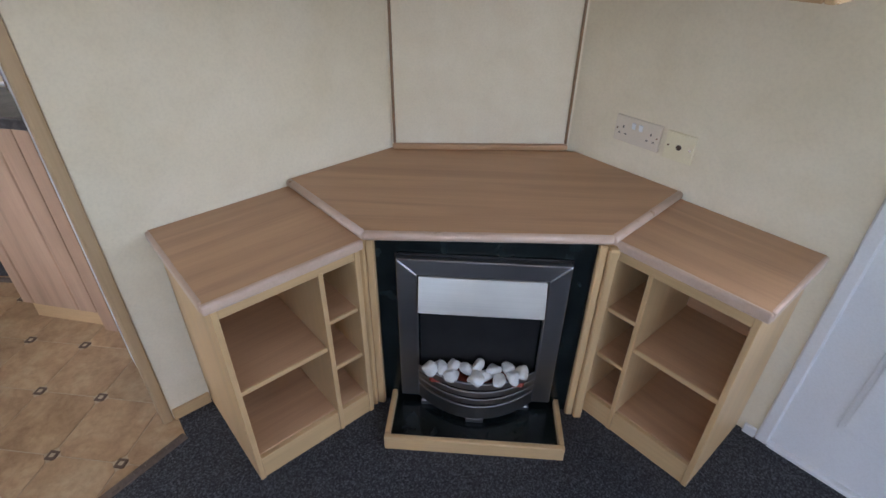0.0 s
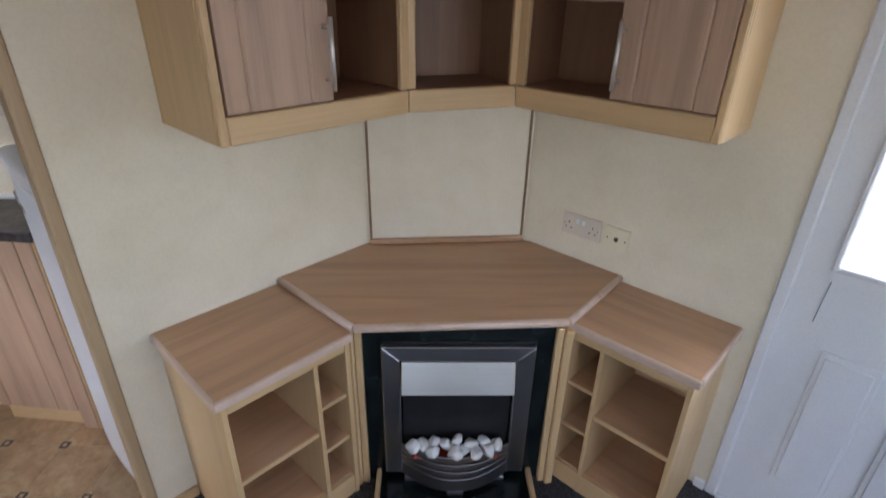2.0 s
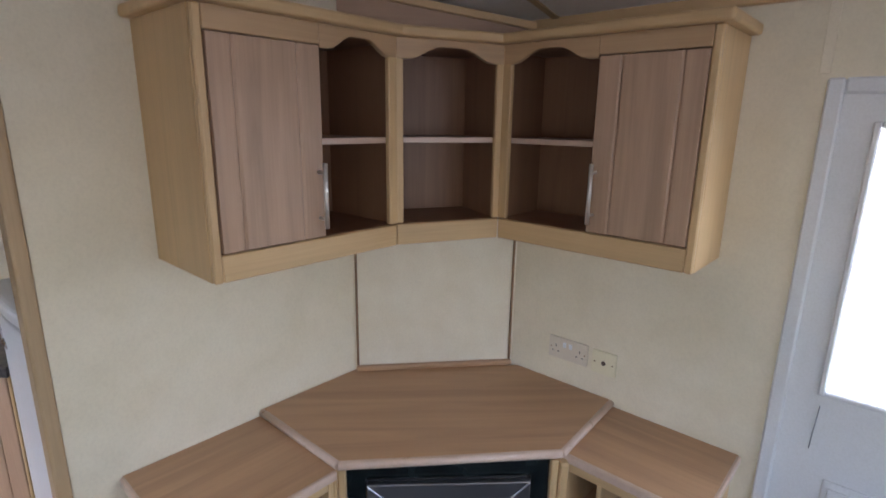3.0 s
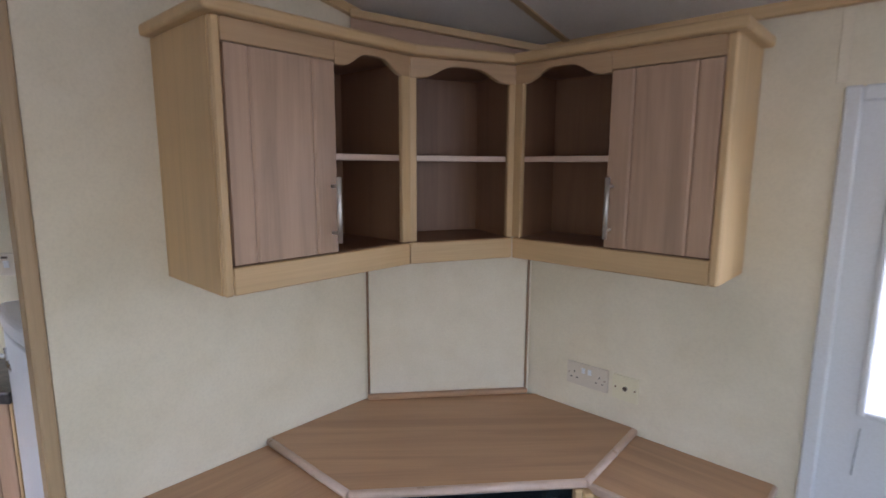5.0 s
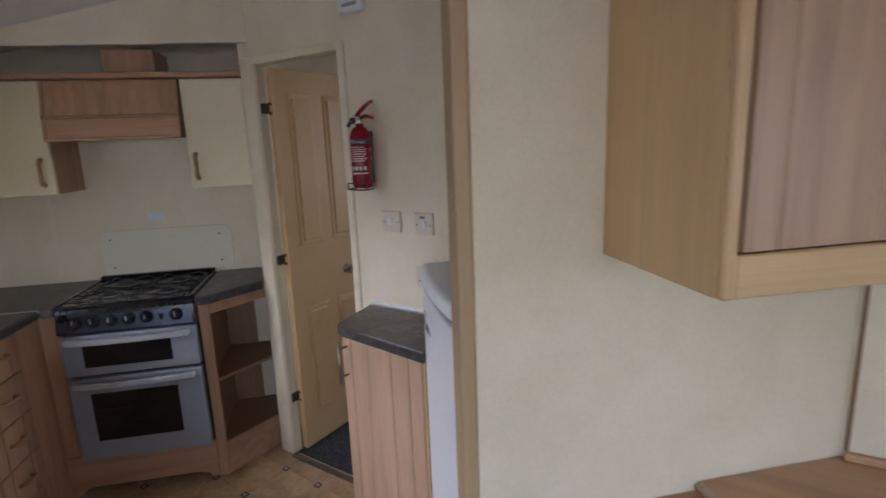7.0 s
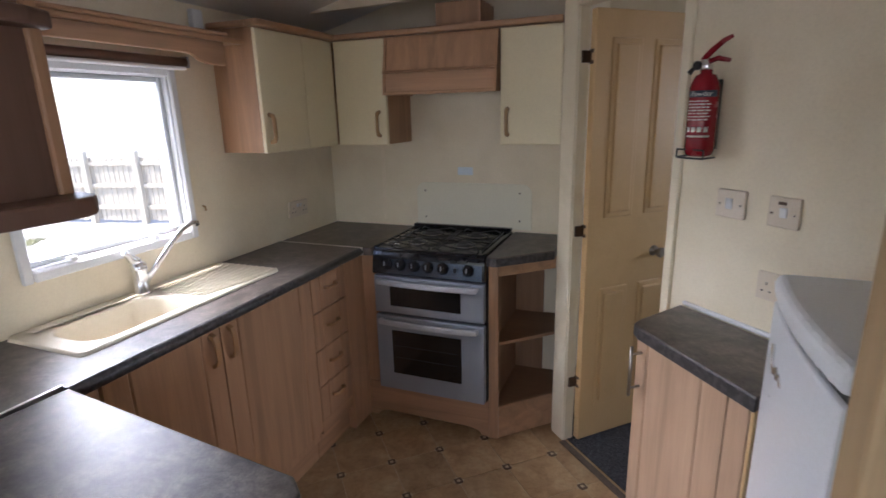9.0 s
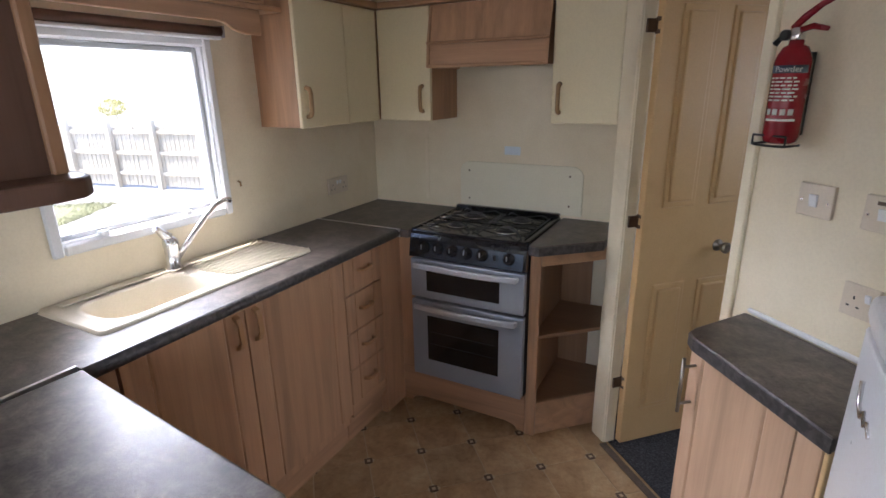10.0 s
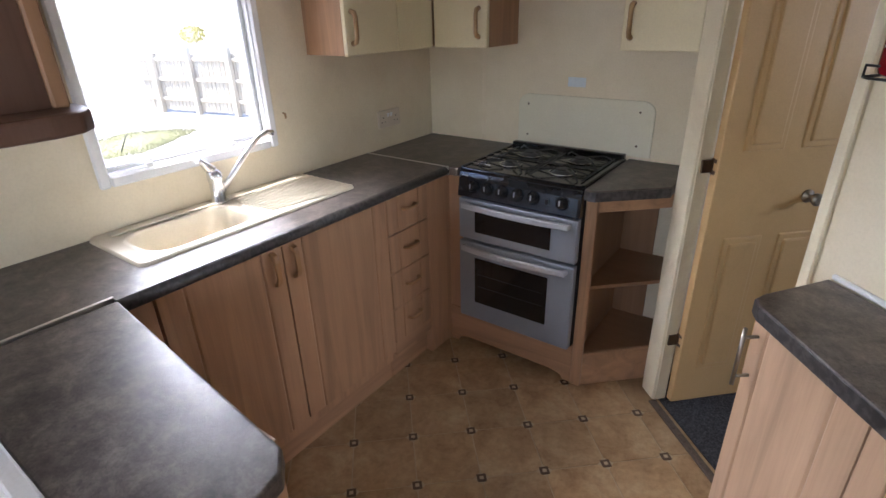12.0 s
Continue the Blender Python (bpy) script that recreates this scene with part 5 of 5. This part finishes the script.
def cream_cupboards():
    # on the window wall
    a = thing("wall_cupboard", at(0.15, 1.3, UZ0), "cream-doored wall cupboard beside the window", "wall cupboard", "kitchen wall cupboards")
    part("carcass", box(XW, 0.262, 1.055, YO, UZ0, UZ1, 0.001), KWOOD, a, "oak-effect side")
    d = part("door", box(0.264, 0.282, 1.052, 1.345, UZ0 - 0.002, UZ1 - 0.004, 0.003), CREAM, a, "plain cream door")
    part("filler_panel", box(0.264, 0.281, 1.348, 1.578, UZ0 - 0.002, UZ1 - 0.004, 0.002), CREAM, a)
    bow_handle(0.282, 1.085, 1.395, 1.505, 0.024, GOLD, "x", d, "gold-brown bow handle")
    # on the cooker wall, either side of the hood
    for x0, x1, hx in ((0.284, 0.558, 0.517), (1.108, 1.372, 1.142)):
        b = thing("wall_cupboard", at((x0 + x1) / 2, 1.7, UZ0), "cream-doored wall cupboard beside the cooker hood", "wall cupboard", "kitchen wall cupboards")
        part("carcass", box(x0 + 0.002, x1, 1.602, YO, UZ0, UZ1, 0.001), KWOOD, b, "oak-effect side")
        d = part("door", box(x0 + 0.002, x1, 1.581, 1.600, UZ0 - 0.002, UZ1 - 0.004, 0.003), CREAM, b, "plain cream door")
        bow_handle(hx, 1.581, 1.395, 1.505, -0.024, GOLD, "y", d, "gold-brown bow handle")
    t = thing("cupboard_top_rail", at(0.8, 1.6, UZ1), "oak-effect rail along the cupboard tops", "rail")
    part("rail", box(0.245, 0.312, 1.035, 1.56, UZ1, UZ1 + 0.026, 0.007, None, 2), KWOOD_Y, t)
    part("rail", box(0.245, 1.372, 1.56, 1.605, UZ1, UZ1 + 0.0255, 0.007, None, 2), KWOOD_X, t)
    part("rail", box(XW, 0.245, 1.035, 1.07, UZ1, UZ1 + 0.0255, 0.007, None, 2), KWOOD_X, t)
    h = thing("cooker_hood", at(0.83, 1.7, 1.58), "oak-effect cooker hood canopy", "cooker hood")
    bm = slab([(1.556, 1.675), (1.587, UZ1 - 0.003), (1.605, UZ1 - 0.003), (1.574, 1.675)], 0.562, 1.102, 0.002, None, "x")
    part("sloping_panel", bm, KWOOD, h)
    part("moulding", box(0.562, 1.102, 1.540, 1.572, 1.672, 1.684, 0.004), KWOOD_X, h)
    part("lower_panel", box(0.562, 1.102, 1.552, 1.570, 1.585, 1.672, 0.002), KWOOD_X, h)
    part("lower_moulding", box(0.562, 1.102, 1.540, 1.572, 1.578, 1.592, 0.004), KWOOD_X, h)
    for x in (0.562, 1.090):
        part("side_cheek", slab([(1.54, 1.58), (YO, 1.58), (YO, UZ1 - 0.003), (1.583, UZ1 - 0.003), (1.55, 1.69)], x, x + 0.012, 0.001, None, "x"), KWOOD, h)
    part("filter", box(0.576, 1.088, 1.575, YO - 0.01, 1.588, 1.60, 0.002), GREY, h, "grey hood filter")
    for k in range(2):
        part("hood_lamp", lathe([(0.02, 0), (0.022, 0.006)], (0.70 + k * 0.2, 1.62, 1.580), 14), PALE, h)
    d = thing("duct_box", at(0.9, 1.7, UZ1 + 0.026), "oak-effect duct box above the cooker hood", "duct box")
    part("box", box(0.795, 1.005, 1.64, YO, UZ1 + 0.026, 1.965, 0.003), KWOOD, d)


cream_cupboards()


def hanging_cupboard():
    """Wall cupboard over the peninsula, its oak coloured dark for backlit shade, with open rounded end shelves."""
    h = thing("hanging_cupboard", at(0.45, -0.15, 1.338), "oak-effect hanging cupboard, darkened for backlit shade, with rounded end shelves", "wall cupboard")
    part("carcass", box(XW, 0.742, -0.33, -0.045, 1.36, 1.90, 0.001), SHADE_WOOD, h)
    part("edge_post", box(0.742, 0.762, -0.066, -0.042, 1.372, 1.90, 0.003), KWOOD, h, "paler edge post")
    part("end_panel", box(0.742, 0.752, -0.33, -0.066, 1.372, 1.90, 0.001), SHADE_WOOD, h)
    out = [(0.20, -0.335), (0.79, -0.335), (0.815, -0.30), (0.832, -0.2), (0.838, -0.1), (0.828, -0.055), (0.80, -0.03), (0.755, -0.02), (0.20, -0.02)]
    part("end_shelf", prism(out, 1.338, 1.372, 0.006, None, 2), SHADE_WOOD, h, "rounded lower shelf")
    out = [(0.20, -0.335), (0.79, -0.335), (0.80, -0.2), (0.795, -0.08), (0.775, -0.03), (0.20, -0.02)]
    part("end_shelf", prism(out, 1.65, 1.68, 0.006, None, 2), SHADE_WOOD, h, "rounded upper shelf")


hanging_cupboard()


def slant_unit():
    """Narrow base unit against the slanting wall beside the fridge."""
    b = thing("narrow_base_unit", SLANT @ at(0.8, -0.13, 0), "rosy oak-effect narrow base unit beside the fridge", "base unit", world=False)
    LOCAL[b.name] = at(-0.8, 0.13, 0) @ Matrix.Diagonal((1, 1, 0.988, 1))
    yaw = at(0.652, -0.246, 0, -7)
    part("carcass", prism([(0.618, -0.013), (0.655, -0.226), (1.04, -0.272), (1.04, -0.013)], 0.08, 0.85, 0.001), DOORWOOD, b)
    part("plinth", prism([(0.625, -0.02), (0.662, -0.226), (1.04, -0.270), (1.04, -0.02)], 0, 0.08, 0.001), BEECH_X, b)
    bm = grooved_door(0.0, 0.335, 0, 0.02, 0.09, 0.848, [0.05, 0.255])
    bmesh.ops.transform(bm, matrix=yaw @ Matrix.Diagonal((1, -1, 1, 1)) @ Matrix.Translation((0, -0.018, 0)), verts=bm.verts)
    bmesh.ops.recalc_face_normals(bm, faces=bm.faces[:])
    d = part("door", bm, DOORWOOD, b, "rosy oak-effect grooved door")
    h = tube([(0.024, -0.038, 0.675), (0.024, -0.038, 0.835)], 0.005, 8)
    for z in (0.70, 0.81):
        tube([(0.024, -0.002, z), (0.024, -0.038, z)], 0.004, 8, h)
    bmesh.ops.transform(h, matrix=yaw, verts=h.verts)
    part("handle", h, DULL_NICKEL, d, "dull bronzed nickel bar handle")
    part("side_strip", _turn(box(0.338, 0.398, -0.002, 0.016, 0.0, 0.85, 0.002), yaw), DOORWOOD, b)
    part("edge_strip", _turn(box(0.4, 0.41, 0.0, 0.016, 0.0, 0.85, 0.002), yaw), BEECH, b)
    w = thing("narrow_worktop", SLANT @ at(0.8, -0.13, 0.855), "dark slate-effect laminate narrow worktop", "worktop", world=False)
    LOCAL[w.name] = at(-0.8, 0.13, -0.855) @ Matrix.Diagonal((1, 1, 0.988, 1))
    part("slab", prism([(0.588, -0.013), (0.622, -0.215), (0.634, -0.245), (0.668, -0.262), (1.068, -0.311), (1.068, -0.013)], 0.853, 0.89, 0.004, None, 2), SLATE, w)
    part("front_edge", prism([(0.6145, -0.18), (0.6205, -0.216), (0.633, -0.247), (0.668, -0.2645), (1.068, -0.3135), (1.068, -0.305), (0.67, -0.256), (0.641, -0.242), (0.622, -0.18)], 0.852, 0.886, 0.001), SLATE_EDGE, w)
    structure("trim_upstand", _turn(box(0.59, 1.1, -0.012, 0.0, 0.880, 0.894, 0.004), SLANT), WHITE, "white sealing strip along the worktop")


def _turn(bm, m):
    bmesh.ops.transform(bm, matrix=m, verts=bm.verts)
    return bm


slant_unit()


def fridge():
    f = thing("fridge", at(2.2, 0.345, 0), "white fridge with rounded top and bowed door", "fridge")
    y0, y1, xf, top = 0.092, 0.520, 1.990, 1.166
    part("cabinet", box(xf + 0.039, 2.37, y0 + 0.004, y1 - 0.005, 0.03, top - 0.035, 0.01, None, 2), FRIDGE, f)
    n = 10

    def front(x, bow, back):
        return [(back, y0)] + [(x - bow * (1 - (2 * i / n - 1) ** 2), y0 + (y1 - y0) * i / n) for i in range(n + 1)] + [(back, y1)]
    part("door", prism(front(xf, 0.014, xf + 0.029), 0.05, top - 0.060, 0.006, None, 2), FRIDGE, f, "white bowed door")
    part("door_gasket", box(xf + 0.027, xf + 0.040, y0 + 0.009, y1 - 0.01, 0.06, top - 0.05, 0), GREY, f)
    part("dark_gap", prism(front(xf + 0.010, 0.012, xf + 0.044), top - 0.061, top - 0.048, 0), BLACK, f)
    part("top_cover", prism(front(xf - 0.004, 0.016, 2.37), top - 0.049, top, 0.016, None, 3), FRIDGE, f, "white rounded top cover")
    xb, yb, zb = xf - 0.0135, y0 + 0.2, top - 0.155
    bm = tube([(xb, yb + 0.124, zb + 0.04), (xb, yb + 0.116, zb + 0.005), (xb - 0.001, yb + 0.089, zb - 0.005), (xb - 0.001, yb + 0.079, zb + 0.01), (xb - 0.001, yb + 0.064, zb - 0.005), (xb - 0.001, yb + 0.054, zb + 0.007), (xb - 0.001, yb + 0.032, zb - 0.005)], 0.0035, 6)
    part("badge", bm, CHROME, f, "small chrome badge")


fridge()


def extinguisher():
    m = SLANT @ at(0.637, -0.058, 1.358) @ Matrix.Scale(0.87, 4)
    e = thing("fire_extinguisher", m, "red powder fire extinguisher hung on the wall", "fire extinguisher", world=False)
    r = 0.0445
    body = part("cylinder", lathe([(0.03, 0), (r - 0.004, 0.006), (r, 0.02), (r, 0.215), (r - 0.006, 0.235), (0.03, 0.252), (0.018, 0.258), (0.018, 0.268)], (0, 0, 0), 28), RED, e)
    part("valve", lathe([(0.016, 0.266), (0.018, 0.275), (0.018, 0.298), (0.012, 0.302)], (0, 0, 0), 14), CHROME, e)
    part("gauge", lathe([(0.014, 0), (0.014, 0.012), (0.011, 0.014)], (-0.028, -0.004, 0.284), 14, None, Euler((radians(90), 0, 0)).to_matrix().to_4x4()), BLACK, e)
    part("lower_lever", tube([(0.0, -0.004, 0.292), (0.045, -0.006, 0.300), (0.085, -0.006, 0.290)], [0.008, 0.008, 0.006], 8), RED, e, "red carrying lever")
    part("upper_lever", tube([(-0.012, -0.004, 0.300), (0.02, -0.006, 0.325), (0.06, -0.006, 0.350), (0.085, -0.006, 0.358)], [0.009, 0.010, 0.008, 0.006], 8), RED, e, "red squeeze lever")
    part("nozzle", tube([(-0.018, -0.006, 0.282), (-0.04, -0.012, 0.276), (-0.052, -0.016, 0.262)], [0.007, 0.007, 0.009], 8), BLACK, e)

    def wrapped(a0, a1, z0, z1, mat, name, label="", rr=r + 0.0006, n=14):
        bm = bmesh.new()
        cols = []
        for i in range(n + 1):
            a = radians(40 + a0 + (a1 - a0) * i / n)
            cols.append((bm.verts.new((rr * math.sin(a), -rr * math.cos(a), z0)), bm.verts.new((rr * math.sin(a), -rr * math.cos(a), z1)),
                         bm.verts.new(((rr - 0.003) * math.sin(a), -(rr - 0.003) * math.cos(a), z0)), bm.verts.new(((rr - 0.003) * math.sin(a), -(rr - 0.003) * math.cos(a), z1))))
        for p, q in zip(cols, cols[1:]):
            for f in ((p[0], q[0], q[1], p[1]), (p[2], p[3], q[3], q[2]), (p[1], q[1], q[3], p[3]), (p[0], p[2], q[2], q[0])):
                bm.faces.new(f).smooth = True
        bmesh.ops.recalc_face_normals(bm, faces=bm.faces[:])
        return part(name, bm, mat, body, label)
    wrapped(-75, 55, 0.186, 0.206, INK, "label_band", "dark blue label band")
    random.seed(4)
    z = 0.172
    for k in range(7):
        a = -66
        while a < 20:
            w = random.uniform(10, 26)
            wrapped(a, min(a + w, 30), z, z + 0.004, PALE, "print_bar", "", r + 0.0009, 4)
            a += w + 5
        z -= 0.0095
    for k in range(4):
        wrapped(-62 + k * 24, -46 + k * 24, 0.078, 0.094, PALE, "print_bar", "", r + 0.0009, 4)
    wrapped(-64, 36, 0.062, 0.068, PALE, "print_bar", "", r + 0.0009, 8)
    # the word on the band, wrapped round the cylinder
    cu = bpy.data.curves.new("word", "FONT")
    cu.body, cu.size, cu.align_x, cu.extrude = "Powder", 0.021, "CENTER", 0.0003
    tmp = new("word", cu)
    me = bpy.data.meshes.new_from_object(tmp.evaluated_get(bpy.context.evaluated_depsgraph_get()))
    bpy.data.objects.remove(tmp)
    for v in me.vertices:
        a = v.co.x / r + radians(30)
        rr = r + 0.0012 + v.co.z
        v.co = Vector((rr * math.sin(a), -rr * math.cos(a), 0.1895 + v.co.y))
    me.materials.append(PALE)
    w = new("word", me)
    w.parent = body
    # wire bracket
    b = tube([(-0.052, 0.012, -0.002), (-0.052, -0.04, -0.004), (-0.03, -0.052, -0.004), (0.03, -0.052, -0.004), (0.052, -0.04, -0.004), (0.052, 0.012, -0.002)], 0.0035, 6)
    tube([(-0.052, -0.04, -0.004), (-0.052, -0.04, 0.022), (0.052, -0.04, 0.022), (0.052, -0.04, -0.004)], 0.003, 6, b)
    box(-0.012, 0.012, 0.05, 0.0655, 0.02, 0.24, 0.001, b)
    part("bracket", b, BLACK, e, "black wire wall bracket")


extinguisher()


def on_slant(x, z):
    """A frame on the slanting wall, x reversed so that y points out of the wall."""
    return SLANT @ at(x, 0, z, 180)


socket_plate("light_switch", on_slant(0.764, 1.187), 0.088, 0.080, "cream single light switch on the wall", "light switch", SWITCH, [("rocker", 0.047, 0.04, 0.02, 0.03), ("screw", 0.012, 0.038, 0, 0), ("screw", 0.077, 0.038, 0, 0)])
socket_plate("heater_switch", on_slant(0.914, 1.186), 0.082, 0.080, "cream switch with red indicator on the wall", "light switch", SWITCH, [("rocker", 0.04, 0.04, 0.018, 0.026), ("neon", 0.045, 0.064, 0.022, 0.008), ("screw", 0.012, 0.036, 0, 0), ("screw", 0.071, 0.036, 0, 0)])
socket_plate("single_socket", on_slant(0.908, 0.984), 0.080, 0.078, "cream single plug socket on the wall", "socket", SWITCH, pins(0.052, 0.034) + [("rocker", 0.022, 0.052, 0.012, 0.02), ("screw", 0.01, 0.039, 0, 0)])
WALL_W = at(XW, 0, 0, -90)   # on the window wall, y out into the room
socket_plate("double_socket", WALL_W @ at(-1.575, 0, 0.998), 0.148, 0.08, "cream double plug socket above the worktop", "socket", SWITCH, pins(0.03, 0.034) + pins(0.118, 0.034) + [("rocker", 0.063, 0.056, 0.012, 0.018), ("rocker", 0.085, 0.056, 0.012, 0.018)])


def smoke_alarm():
    a = thing("alarm_box", SLANT @ at(0.60, 0, 1.99), "small white alarm box high on the wall", "alarm", world=False)
    part("case", box(-0.06, 0.06, -0.03, 0.0, 0, 0.05, 0.008, None, 2), PVC, a)
    part("vent", box(-0.035, 0.035, -0.0312, -0.0298, 0.018, 0.03, 0), GREY, a)
    b = thing("wall_sensor", at(XW, 0.98, 1.83), "small white sensor box above the window", "sensor")
    part("case", box(XW, XW + 0.03, 0.955, 1.005, 1.81, 1.9, 0.006, None, 2), PVC, b)


smoke_alarm()


# ---- outdoors ----
def outdoors():
    g = -0.6
    structure("ground", box(-400, 400, -400, 400, g - 0.3, g, 0), GRAVEL, "pale gravel ground")
    bm = bmesh.new()
    random.seed(11)
    # a lawn corner that thins out into the gravel
    edge = [(-9.3, 3.55), (-7.8, 2.95), (-7.7, 3.75), (-8.15, 4.5), (-8.6, 5.2), (-9.1, 5.0), (-9.6, 4.4)]
    cx, cy = -8.55, 4.1
    rim = []
    for i, (x, y) in enumerate(edge):
        nx, ny = edge[(i + 1) % len(edge)]
        for k in range(6):
            f = k / 6
            w = 1 + random.uniform(-0.1, 0.06)
            rim.append(bm.verts.new((cx + (x + (nx - x) * f - cx) * w, cy + (y + (ny - y) * f - cy) * w, g + 0.005)))
    hub = bm.verts.new((cx, cy, g + 0.03))
    for i in range(len(rim)):
        bm.faces.new((rim[i], rim[(i + 1) % len(rim)], hub))
    for k in range(3800):
        i = random.randrange(len(edge))
        f, r = random.random(), random.random() ** 0.5 * 1.12
        (x, y), (nx, ny) = edge[i], edge[(i + 1) % len(edge)]
        x, y = cx + (x + (nx - x) * f - cx) * r, cy + (y + (ny - y) * f - cy) * r
        h, w, t = random.uniform(0.015, 0.05), 0.009, random.uniform(0, 6.28)
        c, s = math.cos(t) * w, math.sin(t) * w
        v = [bm.verts.new((x - c, y - s, g)), bm.verts.new((x + c, y + s, g)), bm.verts.new((x + random.uniform(-0.03, 0.03), y + random.uniform(-0.03, 0.03), g + h))]
        bm.faces.new(v)
    tagged(new("grass", mesh_of("grass", bm, GRASS)), "patch of thin green grass on the gravel", "grass", "", "stuff")
    p0, p1 = Vector((-12.0, 6.05, 0)), Vector((-5.5, 7.45, 0))
    d = p1 - p0
    ln, ang = d.length, math.degrees(math.atan2(d.y, d.x))
    f = thing("fence", at(p0.x, p0.y, g, ang), "weathered grey close-boarded timber fence", "fence", world=False)
    board = mesh_of("board", box(-0.052, 0.052, -0.012, 0.012, 0.06, 1.36, 0.003), FENCE)
    k = 0
    x = 0.06
    while x < ln:
        o = new("board", board)
        o.parent = f
        random.seed(k)
        o.matrix_basis = pose(x, random.uniform(-0.006, 0.006), random.uniform(-0.015, 0.015))
        x += 0.118
        k += 1
    x = 0.55
    while x < ln:
        part("post", box(x - 0.055, x + 0.055, -0.13, -0.02, 0, 1.5, 0.008), FENCE, f)
        x += 1.2
    for z in (0.3, 0.75, 1.2):
        part("rail", box(0, ln, -0.055, -0.014, z, z + 0.08, 0.004), FENCE, f)
    s = thing("garden_stake", at(-7.95, 3.44, g), "thin dark leaning metal stake with a hooked top", "stake")
    tx, ty, tz = -7.95, 3.630, -0.322
    part("rod", tube([(-7.95, 3.44, g - 0.05), (tx, ty, tz), (tx, ty + 0.05, tz + 0.01)], 0.011, 6), BLACK, s)
    # low bushes beyond the fence
    for bx, by, s in ((-14.0, 8.72, 0.32),):
        b = thing("bush", at(bx, by, g), "yellow-green bush beyond the fence", "bush")
        part("stem", tube([(bx, by, g), (bx + 0.1, by, g + 0.6), (bx, by + 0.1, g + 1.6)], [0.06, 0.05, 0.03], 6), FENCE, b)
        bm = bmesh.new()
        random.seed(int(bx * 10))
        for k in range(900):
            v = Vector((random.gauss(0, 1), random.gauss(0, 1), random.gauss(0, 1))).normalized() * random.uniform(0.5, 1) ** 0.5
            c = Vector((bx + v.x * s * 1.2, by + v.y * s * 1.2, g + 1.66 + v.z * s * (0.75 + 0.25 * noise.noise(v * 2))))
            t = Euler((random.uniform(0, 6), random.uniform(0, 6), 0)).to_matrix()
            q = [bm.verts.new(c + t @ Vector(w) * 0.06) for w in ((-0.5, 0, 0), (0, 0.25, 0), (0.8, 0, 0.1), (0, -0.25, 0))]
            bm.faces.new(q)
        part("leaves", bm, BUSH, b)


outdoors()


# ---- floor tiles ----
def tiles():
    """Square floor tiles laid at 45 degrees with small inset squares at their corners."""
    floor = scene.objects["floor"]
    step, turn = 0.2275, 42.5
    c, s = math.cos(radians(turn)), math.sin(radians(turn))
    ax, ay = Vector((c, s)) * step, Vector((-s, c)) * step
    o = Vector((1.245, 1.218))
    h, cut = step / 2 - 0.0018, 0.026
    pts = []
    for sx, sy in ((1, 1), (-1, 1), (-1, -1), (1, -1)):
        a, b = (h * sx, (h - cut) * sy), ((h - cut) * sx, h * sy)
        pts += [a, b] if sx * sy > 0 else [b, a]
    full = mesh_of("tile", prism(pts, -0.006, 0.0, 0.0006), TILE)
    ins = mesh_of("inset", prism([(-0.0165, -0.0165), (0.0165, -0.0165), (0.0165, 0.0165), (-0.0165, 0.0165)], -0.006, 0.0004, 0.0006), INSET)
    eye = mesh_of("inset_centre", prism([(-0.0070, -0.0070), (0.0070, -0.0070), (0.0070, 0.0070), (-0.0070, 0.0070)], -0.004, 0.0009, 0.0004), INSET2)

    def inside(x, y):
        carpet_edge = -0.125 + (x - 2.015) * (0.207 / 0.765)
        return 0.3 < x < 2.6 and y > carpet_edge - 0.13 and x + y < DIAG + 0.17 and y < 1.75 and not (x > 2.15 and y < -0.2) and not (x < 1.0 and y < -0.15)
    for i in range(-16, 14):
        for j in range(-14, 14):
            c = o + ax * (i + 0.5) + ay * (j + 0.5)
            if inside(c.x, c.y):
                t = new("tile", full)
                t.parent, t.matrix_basis = floor, at(c.x, c.y, -0.0005, turn)
            c = o + ax * i + ay * j
            if inside(c.x, c.y):
                q = new("inset", ins)
                q.parent, q.matrix_basis = floor, at(c.x, c.y, -0.0005, turn)
                e = new("inset_centre", eye)
                e.parent, e.matrix_basis = q, Matrix.Identity(4)


tiles()
